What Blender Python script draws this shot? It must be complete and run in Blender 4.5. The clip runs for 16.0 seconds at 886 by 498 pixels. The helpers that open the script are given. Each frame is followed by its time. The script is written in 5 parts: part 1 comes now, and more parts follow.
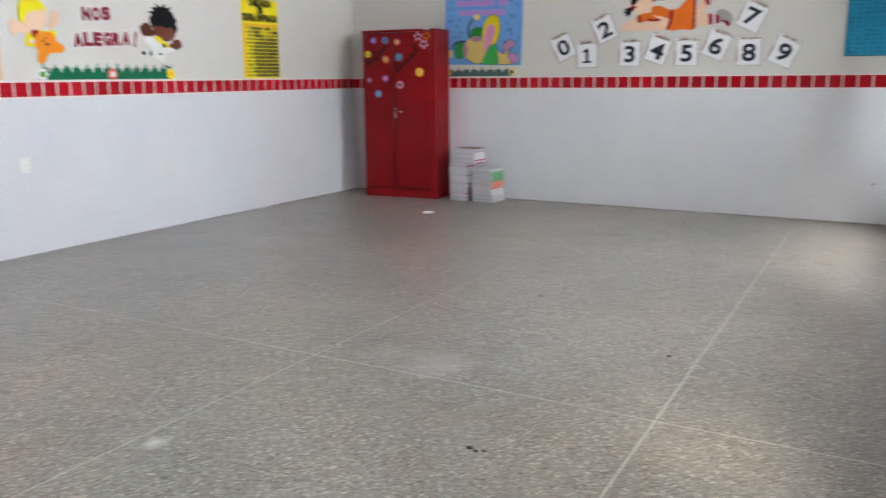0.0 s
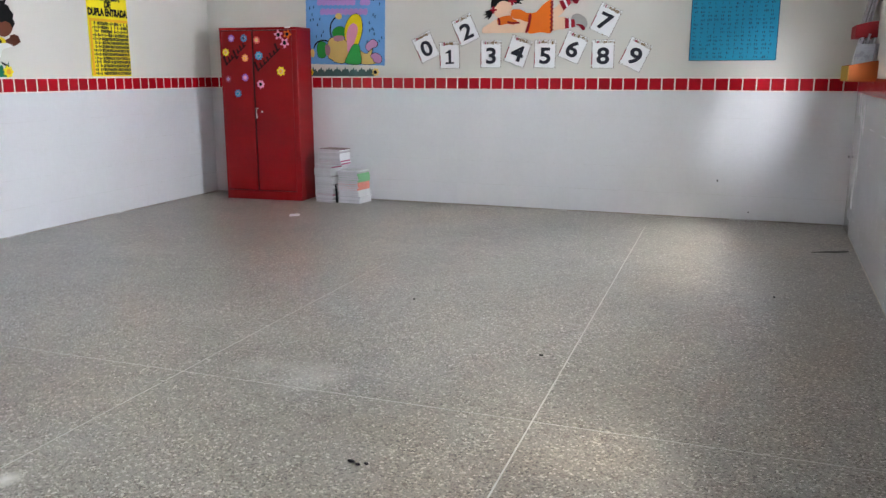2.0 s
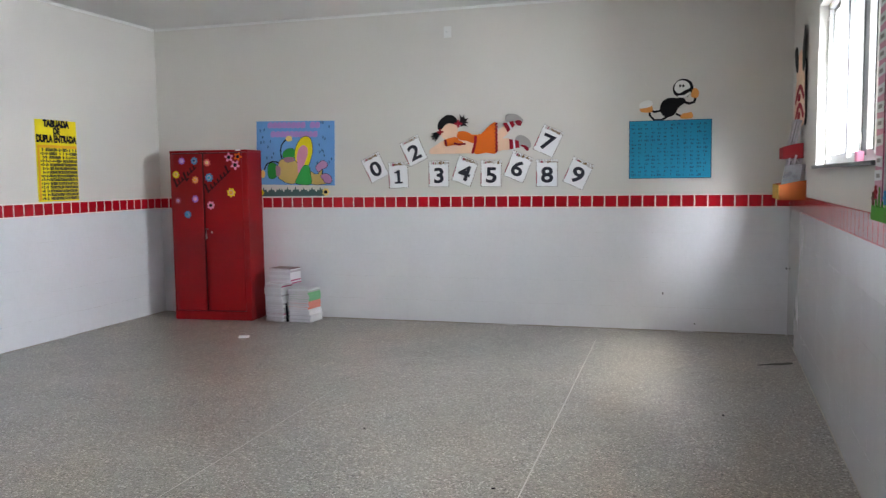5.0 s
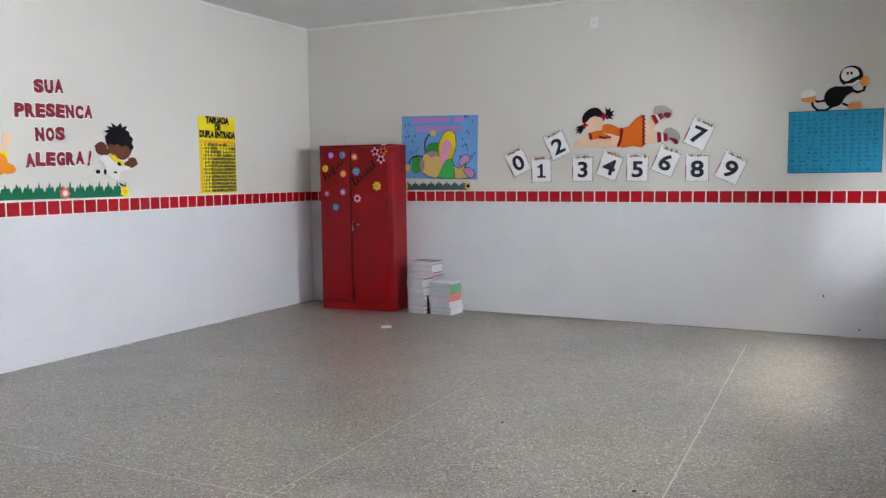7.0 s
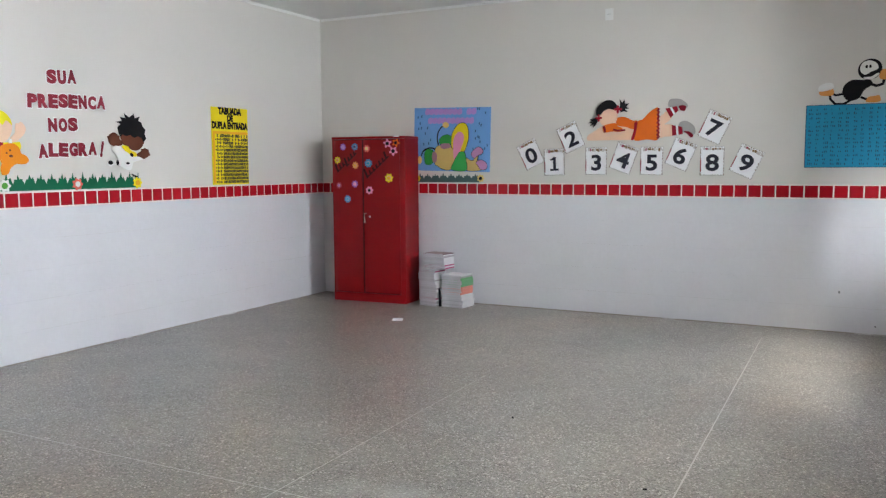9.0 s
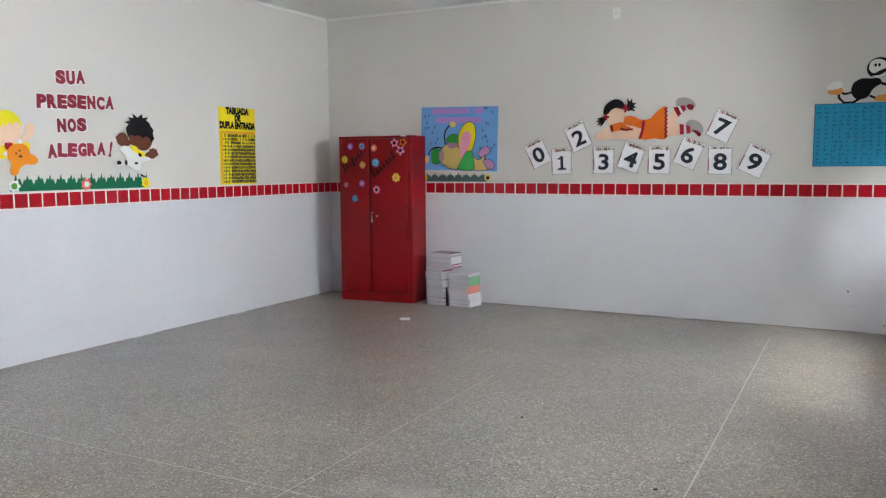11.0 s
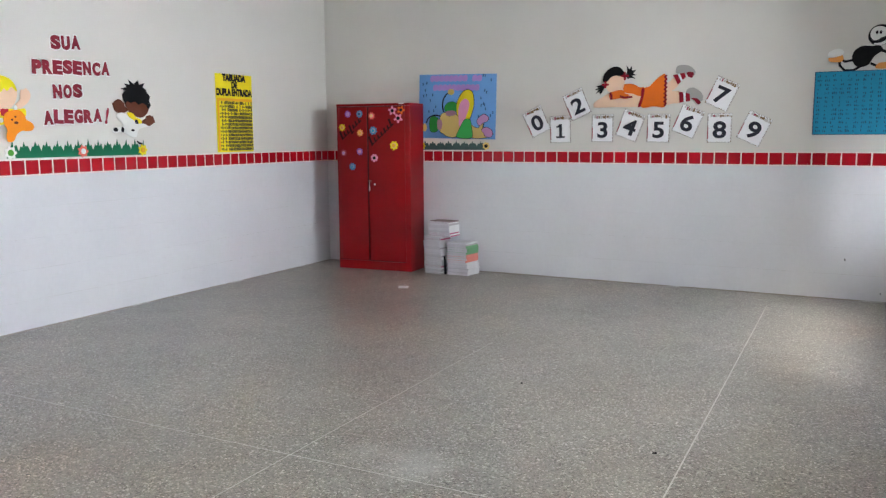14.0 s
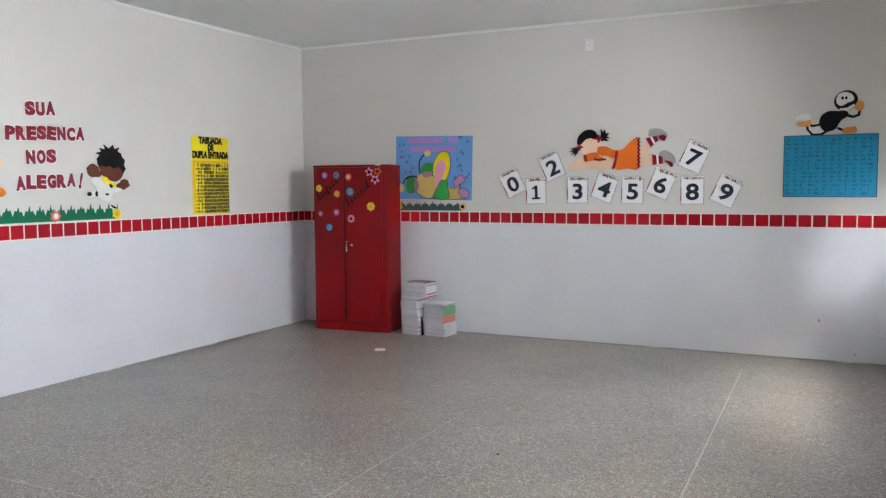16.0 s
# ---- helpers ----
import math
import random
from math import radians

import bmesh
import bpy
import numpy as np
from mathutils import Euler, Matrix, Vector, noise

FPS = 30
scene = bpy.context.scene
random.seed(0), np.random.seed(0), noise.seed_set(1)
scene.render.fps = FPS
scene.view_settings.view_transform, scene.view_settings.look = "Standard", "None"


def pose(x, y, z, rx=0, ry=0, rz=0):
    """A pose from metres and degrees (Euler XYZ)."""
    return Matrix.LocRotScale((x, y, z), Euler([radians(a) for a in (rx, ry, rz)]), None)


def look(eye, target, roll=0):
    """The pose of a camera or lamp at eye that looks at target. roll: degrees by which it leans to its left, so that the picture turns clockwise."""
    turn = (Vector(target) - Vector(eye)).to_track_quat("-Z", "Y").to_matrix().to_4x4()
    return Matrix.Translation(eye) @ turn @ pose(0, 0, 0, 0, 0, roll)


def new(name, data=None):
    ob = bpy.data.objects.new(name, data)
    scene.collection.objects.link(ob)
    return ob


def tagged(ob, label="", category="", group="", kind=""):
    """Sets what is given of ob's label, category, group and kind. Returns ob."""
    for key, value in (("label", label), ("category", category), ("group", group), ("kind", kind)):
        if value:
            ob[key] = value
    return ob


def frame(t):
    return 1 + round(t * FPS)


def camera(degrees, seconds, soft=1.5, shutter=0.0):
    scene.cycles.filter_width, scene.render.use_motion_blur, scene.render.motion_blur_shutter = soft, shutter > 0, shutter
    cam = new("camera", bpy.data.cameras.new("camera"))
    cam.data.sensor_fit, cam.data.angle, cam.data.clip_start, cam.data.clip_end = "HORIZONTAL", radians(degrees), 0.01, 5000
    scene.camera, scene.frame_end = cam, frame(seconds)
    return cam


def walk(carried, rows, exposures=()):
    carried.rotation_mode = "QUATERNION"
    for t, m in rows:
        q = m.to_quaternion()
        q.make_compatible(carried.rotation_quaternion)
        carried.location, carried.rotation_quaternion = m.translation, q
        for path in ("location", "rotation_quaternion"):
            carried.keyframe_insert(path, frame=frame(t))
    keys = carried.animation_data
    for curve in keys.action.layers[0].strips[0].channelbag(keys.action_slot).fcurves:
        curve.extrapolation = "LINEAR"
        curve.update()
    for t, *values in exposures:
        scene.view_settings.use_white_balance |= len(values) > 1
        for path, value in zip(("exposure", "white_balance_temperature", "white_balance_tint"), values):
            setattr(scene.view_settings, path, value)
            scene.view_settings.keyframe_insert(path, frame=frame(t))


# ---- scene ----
cam = camera(56.9, 16.0, soft=1.3, shutter=0.5)
PATH = [
    (0, (6.273, -8.803, 1.433), (5.31, -7.099, 1.021), -0.5),
    (0.5, (6.336, -8.712, 1.477), (5.559, -6.92, 1.047), 0.7),
    (1, (6.319, -8.695, 1.47), (5.594, -6.883, 1.034), 0.8),
    (1.5, (6.232, -8.791, 1.396), (5.555, -6.957, 0.975), 0.6),
    (2, (6.209, -8.781, 1.472), (5.548, -6.941, 1.051), 0.0),
    (2.3, (6.179, -8.818, 1.5), (5.591, -6.934, 1.175), 0.1),
    (2.5, (6.151, -8.815, 1.508), (5.65, -6.896, 1.25), -0.0),
    (3, (6.132, -8.791, 1.585), (5.69, -6.849, 1.399), -0.1),
    (3.2, (6.133, -8.771, 1.595), (5.69, -6.829, 1.411), -0.1),
    (5.3, (6.253, -8.763, 1.627), (5.649, -6.864, 1.456), -0.8),
    (5.5, (6.248, -8.746, 1.619), (5.618, -6.855, 1.449), -0.8),
    (6, (6.276, -8.748, 1.613), (5.574, -6.883, 1.441), -0.8),
    (6.5, (6.258, -8.731, 1.607), (5.433, -6.918, 1.431), -0.9),
    (7, (6.233, -8.727, 1.601), (5.346, -6.943, 1.423), -0.6),
    (7.5, (6.212, -8.691, 1.604), (5.308, -6.917, 1.415), -0.6),
    (8, (6.206, -8.697, 1.597), (5.301, -6.924, 1.405), -0.5),
    (8.5, (6.214, -8.708, 1.624), (5.304, -6.938, 1.425), -0.5),
    (9, (6.226, -8.691, 1.618), (5.312, -6.923, 1.418), -0.3),
    (11.5, (6.202, -8.716, 1.626), (5.269, -6.959, 1.424), -0.5),
    (12, (6.204, -8.734, 1.562), (5.197, -7.015, 1.387), -0.9),
    (12.5, (6.185, -8.748, 1.485), (5.181, -7.034, 1.253), -0.3),
    (13, (6.172, -8.752, 1.507), (5.202, -7.023, 1.244), -0.1),
    (13.5, (6.19, -8.718, 1.56), (5.253, -6.973, 1.284), -0.2),
    (14, (6.174, -8.722, 1.604), (5.264, -6.963, 1.329), -0.3),
    (14.5, (6.162, -8.723, 1.612), (5.266, -6.953, 1.359), -0.3),
    (15, (6.183, -8.705, 1.672), (5.281, -6.932, 1.461), -0.5),
    (15.5, (6.176, -8.699, 1.716), (5.296, -6.91, 1.557), -0.4),
    (16, (6.194, -8.678, 1.721), (5.322, -6.885, 1.568), -0.4),
]
EXPOSURE = [(0, 1.06), (0.6, 1.14), (1.5, 1.16), (2.2, 1.01), (2.6, 0.60), (3.0, 0.35), (3.2, 0.35), (5.5, 1.02), (7, 1.01), (9, 0.98), (11.5, 0.95), (12.2, 0.97), (13, 1.03), (14.5, 1.03), (15.5, 0.99), (16, 0.99)]
walk(cam, [(t, look(eye, target, roll)) for t, eye, target, roll in PATH], EXPOSURE)

# ---- light ----
SUN_TO = Vector((-0.80, 1.0, -1.30)).normalized()
SUN_ELEV = math.asin(-SUN_TO.z)
SUN_ROT = math.atan2(-SUN_TO.x, -SUN_TO.y)
world = bpy.data.worlds.new("sky")
scene.world = world
world.use_nodes = True
wt = world.node_tree
sky = wt.nodes.new("ShaderNodeTexSky")
sky.sky_type, sky.sun_disc = "NISHITA", False
sky.sun_elevation, sky.sun_rotation = SUN_ELEV, SUN_ROT
sky.dust_density, sky.air_density = 4.0, 1.5
wt.nodes["Background"].inputs["Strength"].default_value = 0.15
wt.links.new(sky.outputs[0], wt.nodes["Background"].inputs[0])

sun = new("sun", bpy.data.lights.new("sun", "SUN"))
sun.data.energy, sun.data.angle, sun.data.color = 2.7, radians(12), (1.0, 0.965, 0.90)
sun.rotation_euler = SUN_TO.to_track_quat("-Z", "Y").to_euler()

# ---- plan ----
ROOM_W, ROOM_L, ROOM_H = 7.25, 10.5, 3.475
THICK = 0.16
SKEW = math.atan(0.03)
BACK = Matrix(((1, 0, 0, 0), (0, 0, -1, 0), (0, 1, 0, 0), (0, 0, 0, 1)))
LEFT = Matrix(((0, 0, 1, 0), (1, 0, 0, 0), (0, 1, 0, 0), (0, 0, 0, 1)))
cs, sn = math.cos(SKEW), math.sin(SKEW)
RIGHT = Matrix(((-sn, 0, -cs, ROOM_W), (-cs, 0, sn, 0), (0, 1, 0, 0), (0, 0, 0, 1)))
SOUTH = Matrix(((-1, 0, 0, ROOM_W), (0, 0, 1, -ROOM_L), (0, 1, 0, 0), (0, 0, 0, 1)))
TILE = 0.1296
BAND_LO, BAND_HI = 1.289, 1.430
WINDOWS = [(2.02, 4.45), (5.28, 7.71)]
SILL, HEAD = 1.685, 2.86

# lamps standing in for sky just outside the windows: place along the wall, height and depth, width, height, power,
# turn, tip, spread
# the narrow second lamp is added to throw a bright streak on the far wall
for u, v, w, width, tall, power, yaw, tip, spread in ((2.58, 2.27, -0.27, 0.95, 1.07, 35.5, 11, -7, 132), (3.42, 2.32, -0.36, 0.36, 0.90, 3.0, -75, -21, 28), (6.5, 2.27, -0.32, 2.33, 1.07, 57.0, 4, -12, 122)):
    lamp = new("sky_stand_in_light", bpy.data.lights.new("sky_stand_in_light", "AREA"))
    lamp.data.shape, lamp.data.size, lamp.data.size_y = "RECTANGLE", width, tall
    lamp.data.energy, lamp.data.color, lamp.data.spread = power, (0.887, 0.930, 1.0), radians(spread)
    lamp.matrix_world = RIGHT @ Matrix.Translation((u, v, w)) @ pose(0, 0, 0, 0, 180 + yaw, 0) @ pose(0, 0, 0, tip, 0, 0)


# ---- materials ----
def nodes_of(name):
    m = bpy.data.materials.new(name)
    m.use_nodes = True
    t = m.node_tree
    return m, t, t.nodes["Principled BSDF"]


def put(t, kind, **values):
    n = t.nodes.new(kind)
    for k, v in values.items():
        n.inputs[k.replace("_", " ")].default_value = v
    return n


def scaled(c, f):
    return (min(c[0] * f, 1), min(c[1] * f, 1), min(c[2] * f, 1), 1)


def ramp(t, source, stops):
    n = t.nodes.new("ShaderNodeValToRGB")
    while len(n.color_ramp.elements) < len(stops):
        n.color_ramp.elements.new(0.5)
    for e, (p, c) in zip(n.color_ramp.elements, stops):
        e.position, e.color = p, c if len(c) == 4 else (*c, 1)
    t.links.new(source, n.inputs["Fac"])
    return n.outputs["Color"]


def mixed(t, fac, a, b, how="MIX"):
    n = t.nodes.new("ShaderNodeMix")
    n.data_type, n.blend_type = "RGBA", how
    for socket, v in ((n.inputs[0], fac), (n.inputs[6], a), (n.inputs[7], b)):
        if isinstance(v, bpy.types.NodeSocket):
            t.links.new(v, socket)
        else:
            socket.default_value = v
    return n.outputs[2]


def bump(t, b, height, strength, distance=0.002):
    n = put(t, "ShaderNodeBump", Strength=strength, Distance=distance)
    t.links.new(height, n.inputs["Height"])
    t.links.new(n.outputs[0], b.inputs["Normal"])


def where(t):
    return t.nodes.new("ShaderNodeNewGeometry").outputs["Position"]


def noise_at(t, scale, detail=3.0, rough=0.55):
    n = put(t, "ShaderNodeTexNoise", Scale=scale, Detail=detail, Roughness=rough)
    t.links.new(where(t), n.inputs["Vector"])
    return n.outputs["Fac"]


def surface(name, colour, rough=0.5, grain=60.0, blotch=3.0, spread=0.12, relief=0.15, metal=0.0, vary=0.0, coat=0.0, shine=0.5):
    """A plain material with variation at two scales, fine relief and uneven gloss."""
    m, t, b = nodes_of(name)
    big, small = noise_at(t, blotch), noise_at(t, grain, 4.0)
    c = ramp(t, big, [(0.3, scaled(colour, 1 - spread)), (0.7, scaled(colour, 1 + spread * 0.5))])
    c = mixed(t, 0.35, c, ramp(t, small, [(0.3, scaled(colour, 1 - spread)), (0.7, scaled(colour, 1 + spread * 0.6))]))
    if vary:
        info = t.nodes.new("ShaderNodeObjectInfo")
        c = mixed(t, 1.0, c, ramp(t, info.outputs["Random"], [(0, (1 - vary,) * 3), (1, (1, 1, 1))]), "MULTIPLY")
    t.links.new(c, b.inputs["Base Color"])
    r = ramp(t, big, [(0.3, (rough * 0.85,) * 3), (0.7, (min(1, rough * 1.15),) * 3)])
    t.links.new(r, b.inputs["Roughness"])
    b.inputs["Metallic"].default_value = metal
    b.inputs["Coat Weight"].default_value = coat
    b.inputs["Specular IOR Level"].default_value = shine
    if relief:
        bump(t, b, small, relief)
    return m


def terrazzo():
    """Polished aggregate: pale and dark chips of two sizes in a grey-beige binder."""
    m, t, b = nodes_of("terrazzo")
    p = where(t)
    warp = put(t, "ShaderNodeTexNoise", Scale=120.0, Detail=2.0)
    t.links.new(p, warp.inputs["Vector"])
    shift = t.nodes.new("ShaderNodeVectorMath")
    shift.operation = "MULTIPLY_ADD"
    t.links.new(warp.outputs["Color"], shift.inputs[0])
    shift.inputs[1].default_value = (0.006, 0.006, 0.006)
    t.links.new(p, shift.inputs[2])

    def cells(scale):
        v = put(t, "ShaderNodeTexVoronoi", Scale=scale)
        t.links.new(shift.outputs[0], v.inputs["Vector"])
        s = t.nodes.new("ShaderNodeSeparateColor")
        t.links.new(v.outputs["Color"], s.inputs[0])
        return s.outputs[0], s.outputs[1]

    big, tone = cells(118.0)
    small, _ = cells(235.0)
    binder = ramp(t, small, [(0.0, (0.140, 0.130, 0.115)), (0.35, (0.228, 0.214, 0.195)), (0.75, (0.290, 0.275, 0.251)), (1.0, (0.38, 0.358, 0.321))])
    pale = ramp(t, tone, [(0.0, (0.42, 0.385, 0.335)), (0.6, (0.54, 0.52, 0.485)), (1.0, (0.72, 0.71, 0.69))])
    deep = ramp(t, tone, [(0.0, (0.045, 0.041, 0.037)), (1.0, (0.16, 0.127, 0.10))])
    c = mixed(t, ramp(t, big, [(0.87, (0, 0, 0)), (0.88, (1, 1, 1))]), binder, pale)
    c = mixed(t, ramp(t, big, [(0.15, (1, 1, 1)), (0.16, (0, 0, 0))]), c, deep)
    wear = noise_at(t, 0.8, 5.0, 0.6)
    c = mixed(t, 1.0, c, ramp(t, wear, [(0.30, (0.76, 0.75, 0.73)), (0.62, (1.0, 1.0, 1.0))]), "MULTIPLY")
    tint = noise_at(t, 0.42, 4.0, 0.55)
    c = mixed(t, 1.0, c, ramp(t, tint, [(0.38, (0.96, 0.985, 0.985)), (0.58, (1.02, 0.99, 0.945)), (0.70, (1.09, 0.98, 0.86))]), "MULTIPLY")
    film = noise_at(t, 2.6, 6.0, 0.7)
    c = mixed(t, ramp(t, film, [(0.42, (0, 0, 0)), (0.75, (0.4, 0.4, 0.4))]), c, (0.32, 0.295, 0.262, 1))
    # chalky patches with a soft ragged rim
    for x, y, r, f in ((4.30, -5.40, 0.26, 0.40), (3.75, -6.71, 0.075, 1.0), (3.98, -5.36, 0.20, 0.2)):
        d = t.nodes.new("ShaderNodeVectorMath")
        d.operation = "DISTANCE"
        t.links.new(p, d.inputs[0])
        d.inputs[1].default_value = (x, y, 0)
        k = t.nodes.new("ShaderNodeMath")
        k.operation = "MULTIPLY_ADD"
        t.links.new(noise_at(t, 9.0, 5.0, 0.7), k.inputs[0])
        k.inputs[1].default_value = r * 1.4
        t.links.new(d.outputs["Value"], k.inputs[2])
        c = mixed(t, ramp(t, k.outputs[0], [(r * 0.8, (f, f, f)), (r * 1.6, (0, 0, 0))]), c, (0.58, 0.57, 0.55, 1))
    t.links.new(c, b.inputs["Base Color"])
    gloss = put(t, "ShaderNodeMapRange", To_Min=0.285, To_Max=0.36)
    t.links.new(noise_at(t, 2.3, 2.0, 0.5), gloss.inputs["Value"])
    t.links.new(gloss.outputs["Result"], b.inputs["Roughness"])
    b.inputs["Specular IOR Level"].default_value = 0.7
    bump(t, b, small, 0.08, 0.001)
    return m


def glazed(name, colour, rough, vary, spread=0.05, coat=0.5):
    m = surface(name, colour, rough, 25.0, 1.2, spread, 0.05, 0, vary, coat)
    return m


PAINT = surface("wall_paint", (0.68, 0.653, 0.612), 0.6, 90.0, 0.8, 0.05, 0.22)
CEILING = surface("ceiling_paint", (0.78, 0.78, 0.76), 0.75, 70.0, 0.7, 0.05, 0.2)
WHITE_TILE = glazed("white_glazed_tile", (0.748, 0.749, 0.784), 0.13, 0.015)
GROUT = surface("white_grout", (0.61, 0.605, 0.61), 0.8, 80.0, 3.0, 0.10, 0.2)
RED_GROUT = surface("pale_grout", (0.86, 0.76, 0.72), 0.75, 80.0, 3.0, 0.10, 0.2)
RED_TILE = glazed("red_glazed_tile", (0.48, 0.007, 0.017), 0.16, 0.14, 0.12, 0.12)
TERRAZZO = terrazzo()
STRIP = surface("pale_divider", (0.60, 0.585, 0.55), 0.5, 40.0, 4.0, 0.25, 0.1)
RED_STEEL = surface("red_enamel", (0.255, 0.003, 0.006), 0.34, 35.0, 2.5, 0.16, 0.08, shine=0.24)
GAP_SHADE = surface("painted_gap_shade", (0.05, 0.008, 0.008), 0.8)
CHROME = surface("chrome", (0.62, 0.61, 0.58), 0.28, 90.0, 8.0, 0.1, 0.05, 1.0)
ALU = surface("white_aluminium", (0.80, 0.81, 0.82), 0.4, 50.0, 4.0, 0.05, 0.05)
GASKET = surface("dark_gasket", (0.05, 0.055, 0.065), 0.55)
SLATE = surface("grey_stone_sill", (0.16, 0.16, 0.165), 0.5, 45.0, 5.0, 0.2, 0.15)
PAPER = surface("white_paper", (0.86, 0.86, 0.88), 0.7, 60.0, 5.0, 0.04, 0.06)
PAGES = surface("book_pages", (0.72, 0.70, 0.765), 0.85, 260.0, 6.0, 0.16, 0.3, vary=0.17)
INK = surface("black_ink", (0.012, 0.012, 0.016), 0.7, 60.0, 5.0, 0.2, 0.05, shine=0.1)
PLASTIC = surface("white_plastic", (0.78, 0.78, 0.76), 0.35, 40.0, 4.0, 0.05, 0.03)


def foam(name, colour, rough=0.75):
    return surface(name + "_foam", colour, rough, 140.0, 4.0, 0.10, 0.18, shine=0.15)


BLUE = foam("blue", (0.16, 0.36, 0.72))
CYAN = foam("cyan", (0.03, 0.33, 0.55))
NAVY = foam("navy", (0.03, 0.09, 0.22))
YELLOW = foam("yellow", (0.86, 0.70, 0.02))
SOFT_YELLOW = foam("soft_yellow", (0.84, 0.62, 0.20))
ORANGE = foam("orange", (0.80, 0.17, 0.02))
AMBER = foam("amber", (0.82, 0.44, 0.03))
TANGERINE = foam("tangerine", (0.78, 0.33, 0.09))
RED = foam("red", (0.36, 0.015, 0.03))
MAROON = foam("maroon", (0.26, 0.015, 0.03))
PINK = foam("pink", (0.78, 0.32, 0.50))
MAUVE = foam("mauve", (0.46, 0.27, 0.64))
GREEN = foam("green", (0.035, 0.32, 0.06))
GRASS = foam("grass_green", (0.01, 0.15, 0.075))
LAWN = foam("lawn_green", (0.10, 0.36, 0.05))
GREY_GRASS = foam("grey_green", (0.075, 0.125, 0.125))
PEACH = foam("peach", (0.85, 0.59, 0.43))
BROWN = foam("brown", (0.15, 0.048, 0.028))
BLACK = foam("black", (0.012, 0.012, 0.014))
WHITE = foam("white", (0.82, 0.82, 0.80))
GREY = foam("grey", (0.40, 0.38, 0.37))
PURPLE = foam("purple", (0.30, 0.14, 0.55))
SKY = foam("sky", (0.06, 0.27, 0.55))
CORAL = foam("coral", (0.78, 0.16, 0.12))
GOLD = surface("gold_paper", (0.75, 0.52, 0.26), 0.3, 40.0, 14.0, 0.35, 0.6, 0.5)


# ---- builders ----
def thing(name, label, category, m=None, group="", kind=""):
    ob = new(name)
    ob.empty_display_size = 0.05
    ob.matrix_world = m if m is not None else Matrix.Identity(4)
    return tagged(ob, label, category, group, kind)


def mesh_of(bm, name, material):
    me = bpy.data.meshes.new(name)
    bmesh.ops.recalc_face_normals(bm, faces=bm.faces)
    bm.to_mesh(me)
    bm.free()
    me.materials.append(material)
    return me


def part(name, bm, material, parent=None, label="", m=None):
    ob = new(name, mesh_of(bm, name, material) if isinstance(bm, bmesh.types.BMesh) else bm)
    if parent is not None:
        ob.parent = parent
    if m is not None:
        ob.matrix_basis = m
    return tagged(ob, label)


def box(x0, x1, y0, y1, z0, z1, bevel=0.0, bm=None, segments=1):
    own = bm is None
    bm = bm or bmesh.new()
    made = bmesh.ops.create_cube(bm, size=1.0)["verts"]
    for v in made:
        v.co = ((x0 + x1) / 2 + v.co.x * (x1 - x0), (y0 + y1) / 2 + v.co.y * (y1 - y0), (z0 + z1) / 2 + v.co.z * (z1 - z0))
    if bevel and own:
        bmesh.ops.bevel(bm, geom=bm.edges[:], offset=bevel, segments=segments, affect="EDGES", profile=0.5)
    return bm


def plate(points, w0, w1, bm=None, soft=0.0):
    """A cutout: the outline in u, v, from w0 to w1 off the wall."""
    bm = bm or bmesh.new()
    n = len(points)
    low = [bm.verts.new((u, v, w0)) for u, v in points]
    mid = [bm.verts.new((u, v, w1 - soft)) for u, v in points] if soft else None
    cu, cv = sum(p[0] for p in points) / n, sum(p[1] for p in points) / n
    top = []
    for u, v in points:
        d = math.hypot(u - cu, v - cv) or 1
        k = max(0.0, 1 - soft / d) if soft else 1
        top.append(bm.verts.new((cu + (u - cu) * k, cv + (v - cv) * k, w1)))
    rings = [low, mid, top] if soft else [low, top]
    for a, b in zip(rings, rings[1:]):
        for i in range(n):
            bm.faces.new((a[i], a[(i + 1) % n], b[(i + 1) % n], b[i]))
    bm.faces.new(top)
    bm.faces.new(low[::-1])
    return bm


def oval(cu, cv, ru, rv, turn=0.0, n=28):
    c, s = math.cos(radians(turn)), math.sin(radians(turn))
    return [(cu + ru * math.cos(a) * c - rv * math.sin(a) * s, cv + ru * math.cos(a) * s + rv * math.sin(a) * c)
            for a in (2 * math.pi * i / n for i in range(n))]


def smooth(points, steps=5):
    """A closed rounded outline through a few corners."""
    out, n = [], len(points)
    for i in range(n):
        a, b, c, d = (Vector(points[(i + k) % n]) for k in (-1, 0, 1, 2))
        for j in range(steps):
            t = j / steps
            p = 0.5 * (2 * b + (c - a) * t + (2 * a - 5 * b + 4 * c - d) * t * t + (3 * b - a - 3 * c + d) * t ** 3)
            out.append((p.x, p.y))
    return out


def bar(a, b, width):
    d = Vector((b[0] - a[0], b[1] - a[1])).normalized() * width / 2
    return [(a[0] - d.y, a[1] + d.x), (a[0] + d.y, a[1] - d.x), (b[0] + d.y, b[1] - d.x), (b[0] - d.y, b[1] + d.x)]


def band_along(points, width):
    """A bent strip of even width."""
    left, right = [], []
    for i, p in enumerate(points):
        a, b = Vector(points[max(0, i - 1)]), Vector(points[min(len(points) - 1, i + 1)])
        d = (b - a).normalized() * width / 2
        left.append((p[0] - d.y, p[1] + d.x))
        right.append((p[0] + d.y, p[1] - d.x))
    return left + right[::-1]


def petals(cu, cv, r, count=6, depth=0.22, turn=0.0):
    return [(cu + r * (1 - depth + depth * math.cos(count * a)) * math.cos(a + turn), cv + r * (1 - depth + depth * math.cos(count * a)) * math.sin(a + turn))
            for a in (2 * math.pi * i / (count * 6) for i in range(count * 6))]


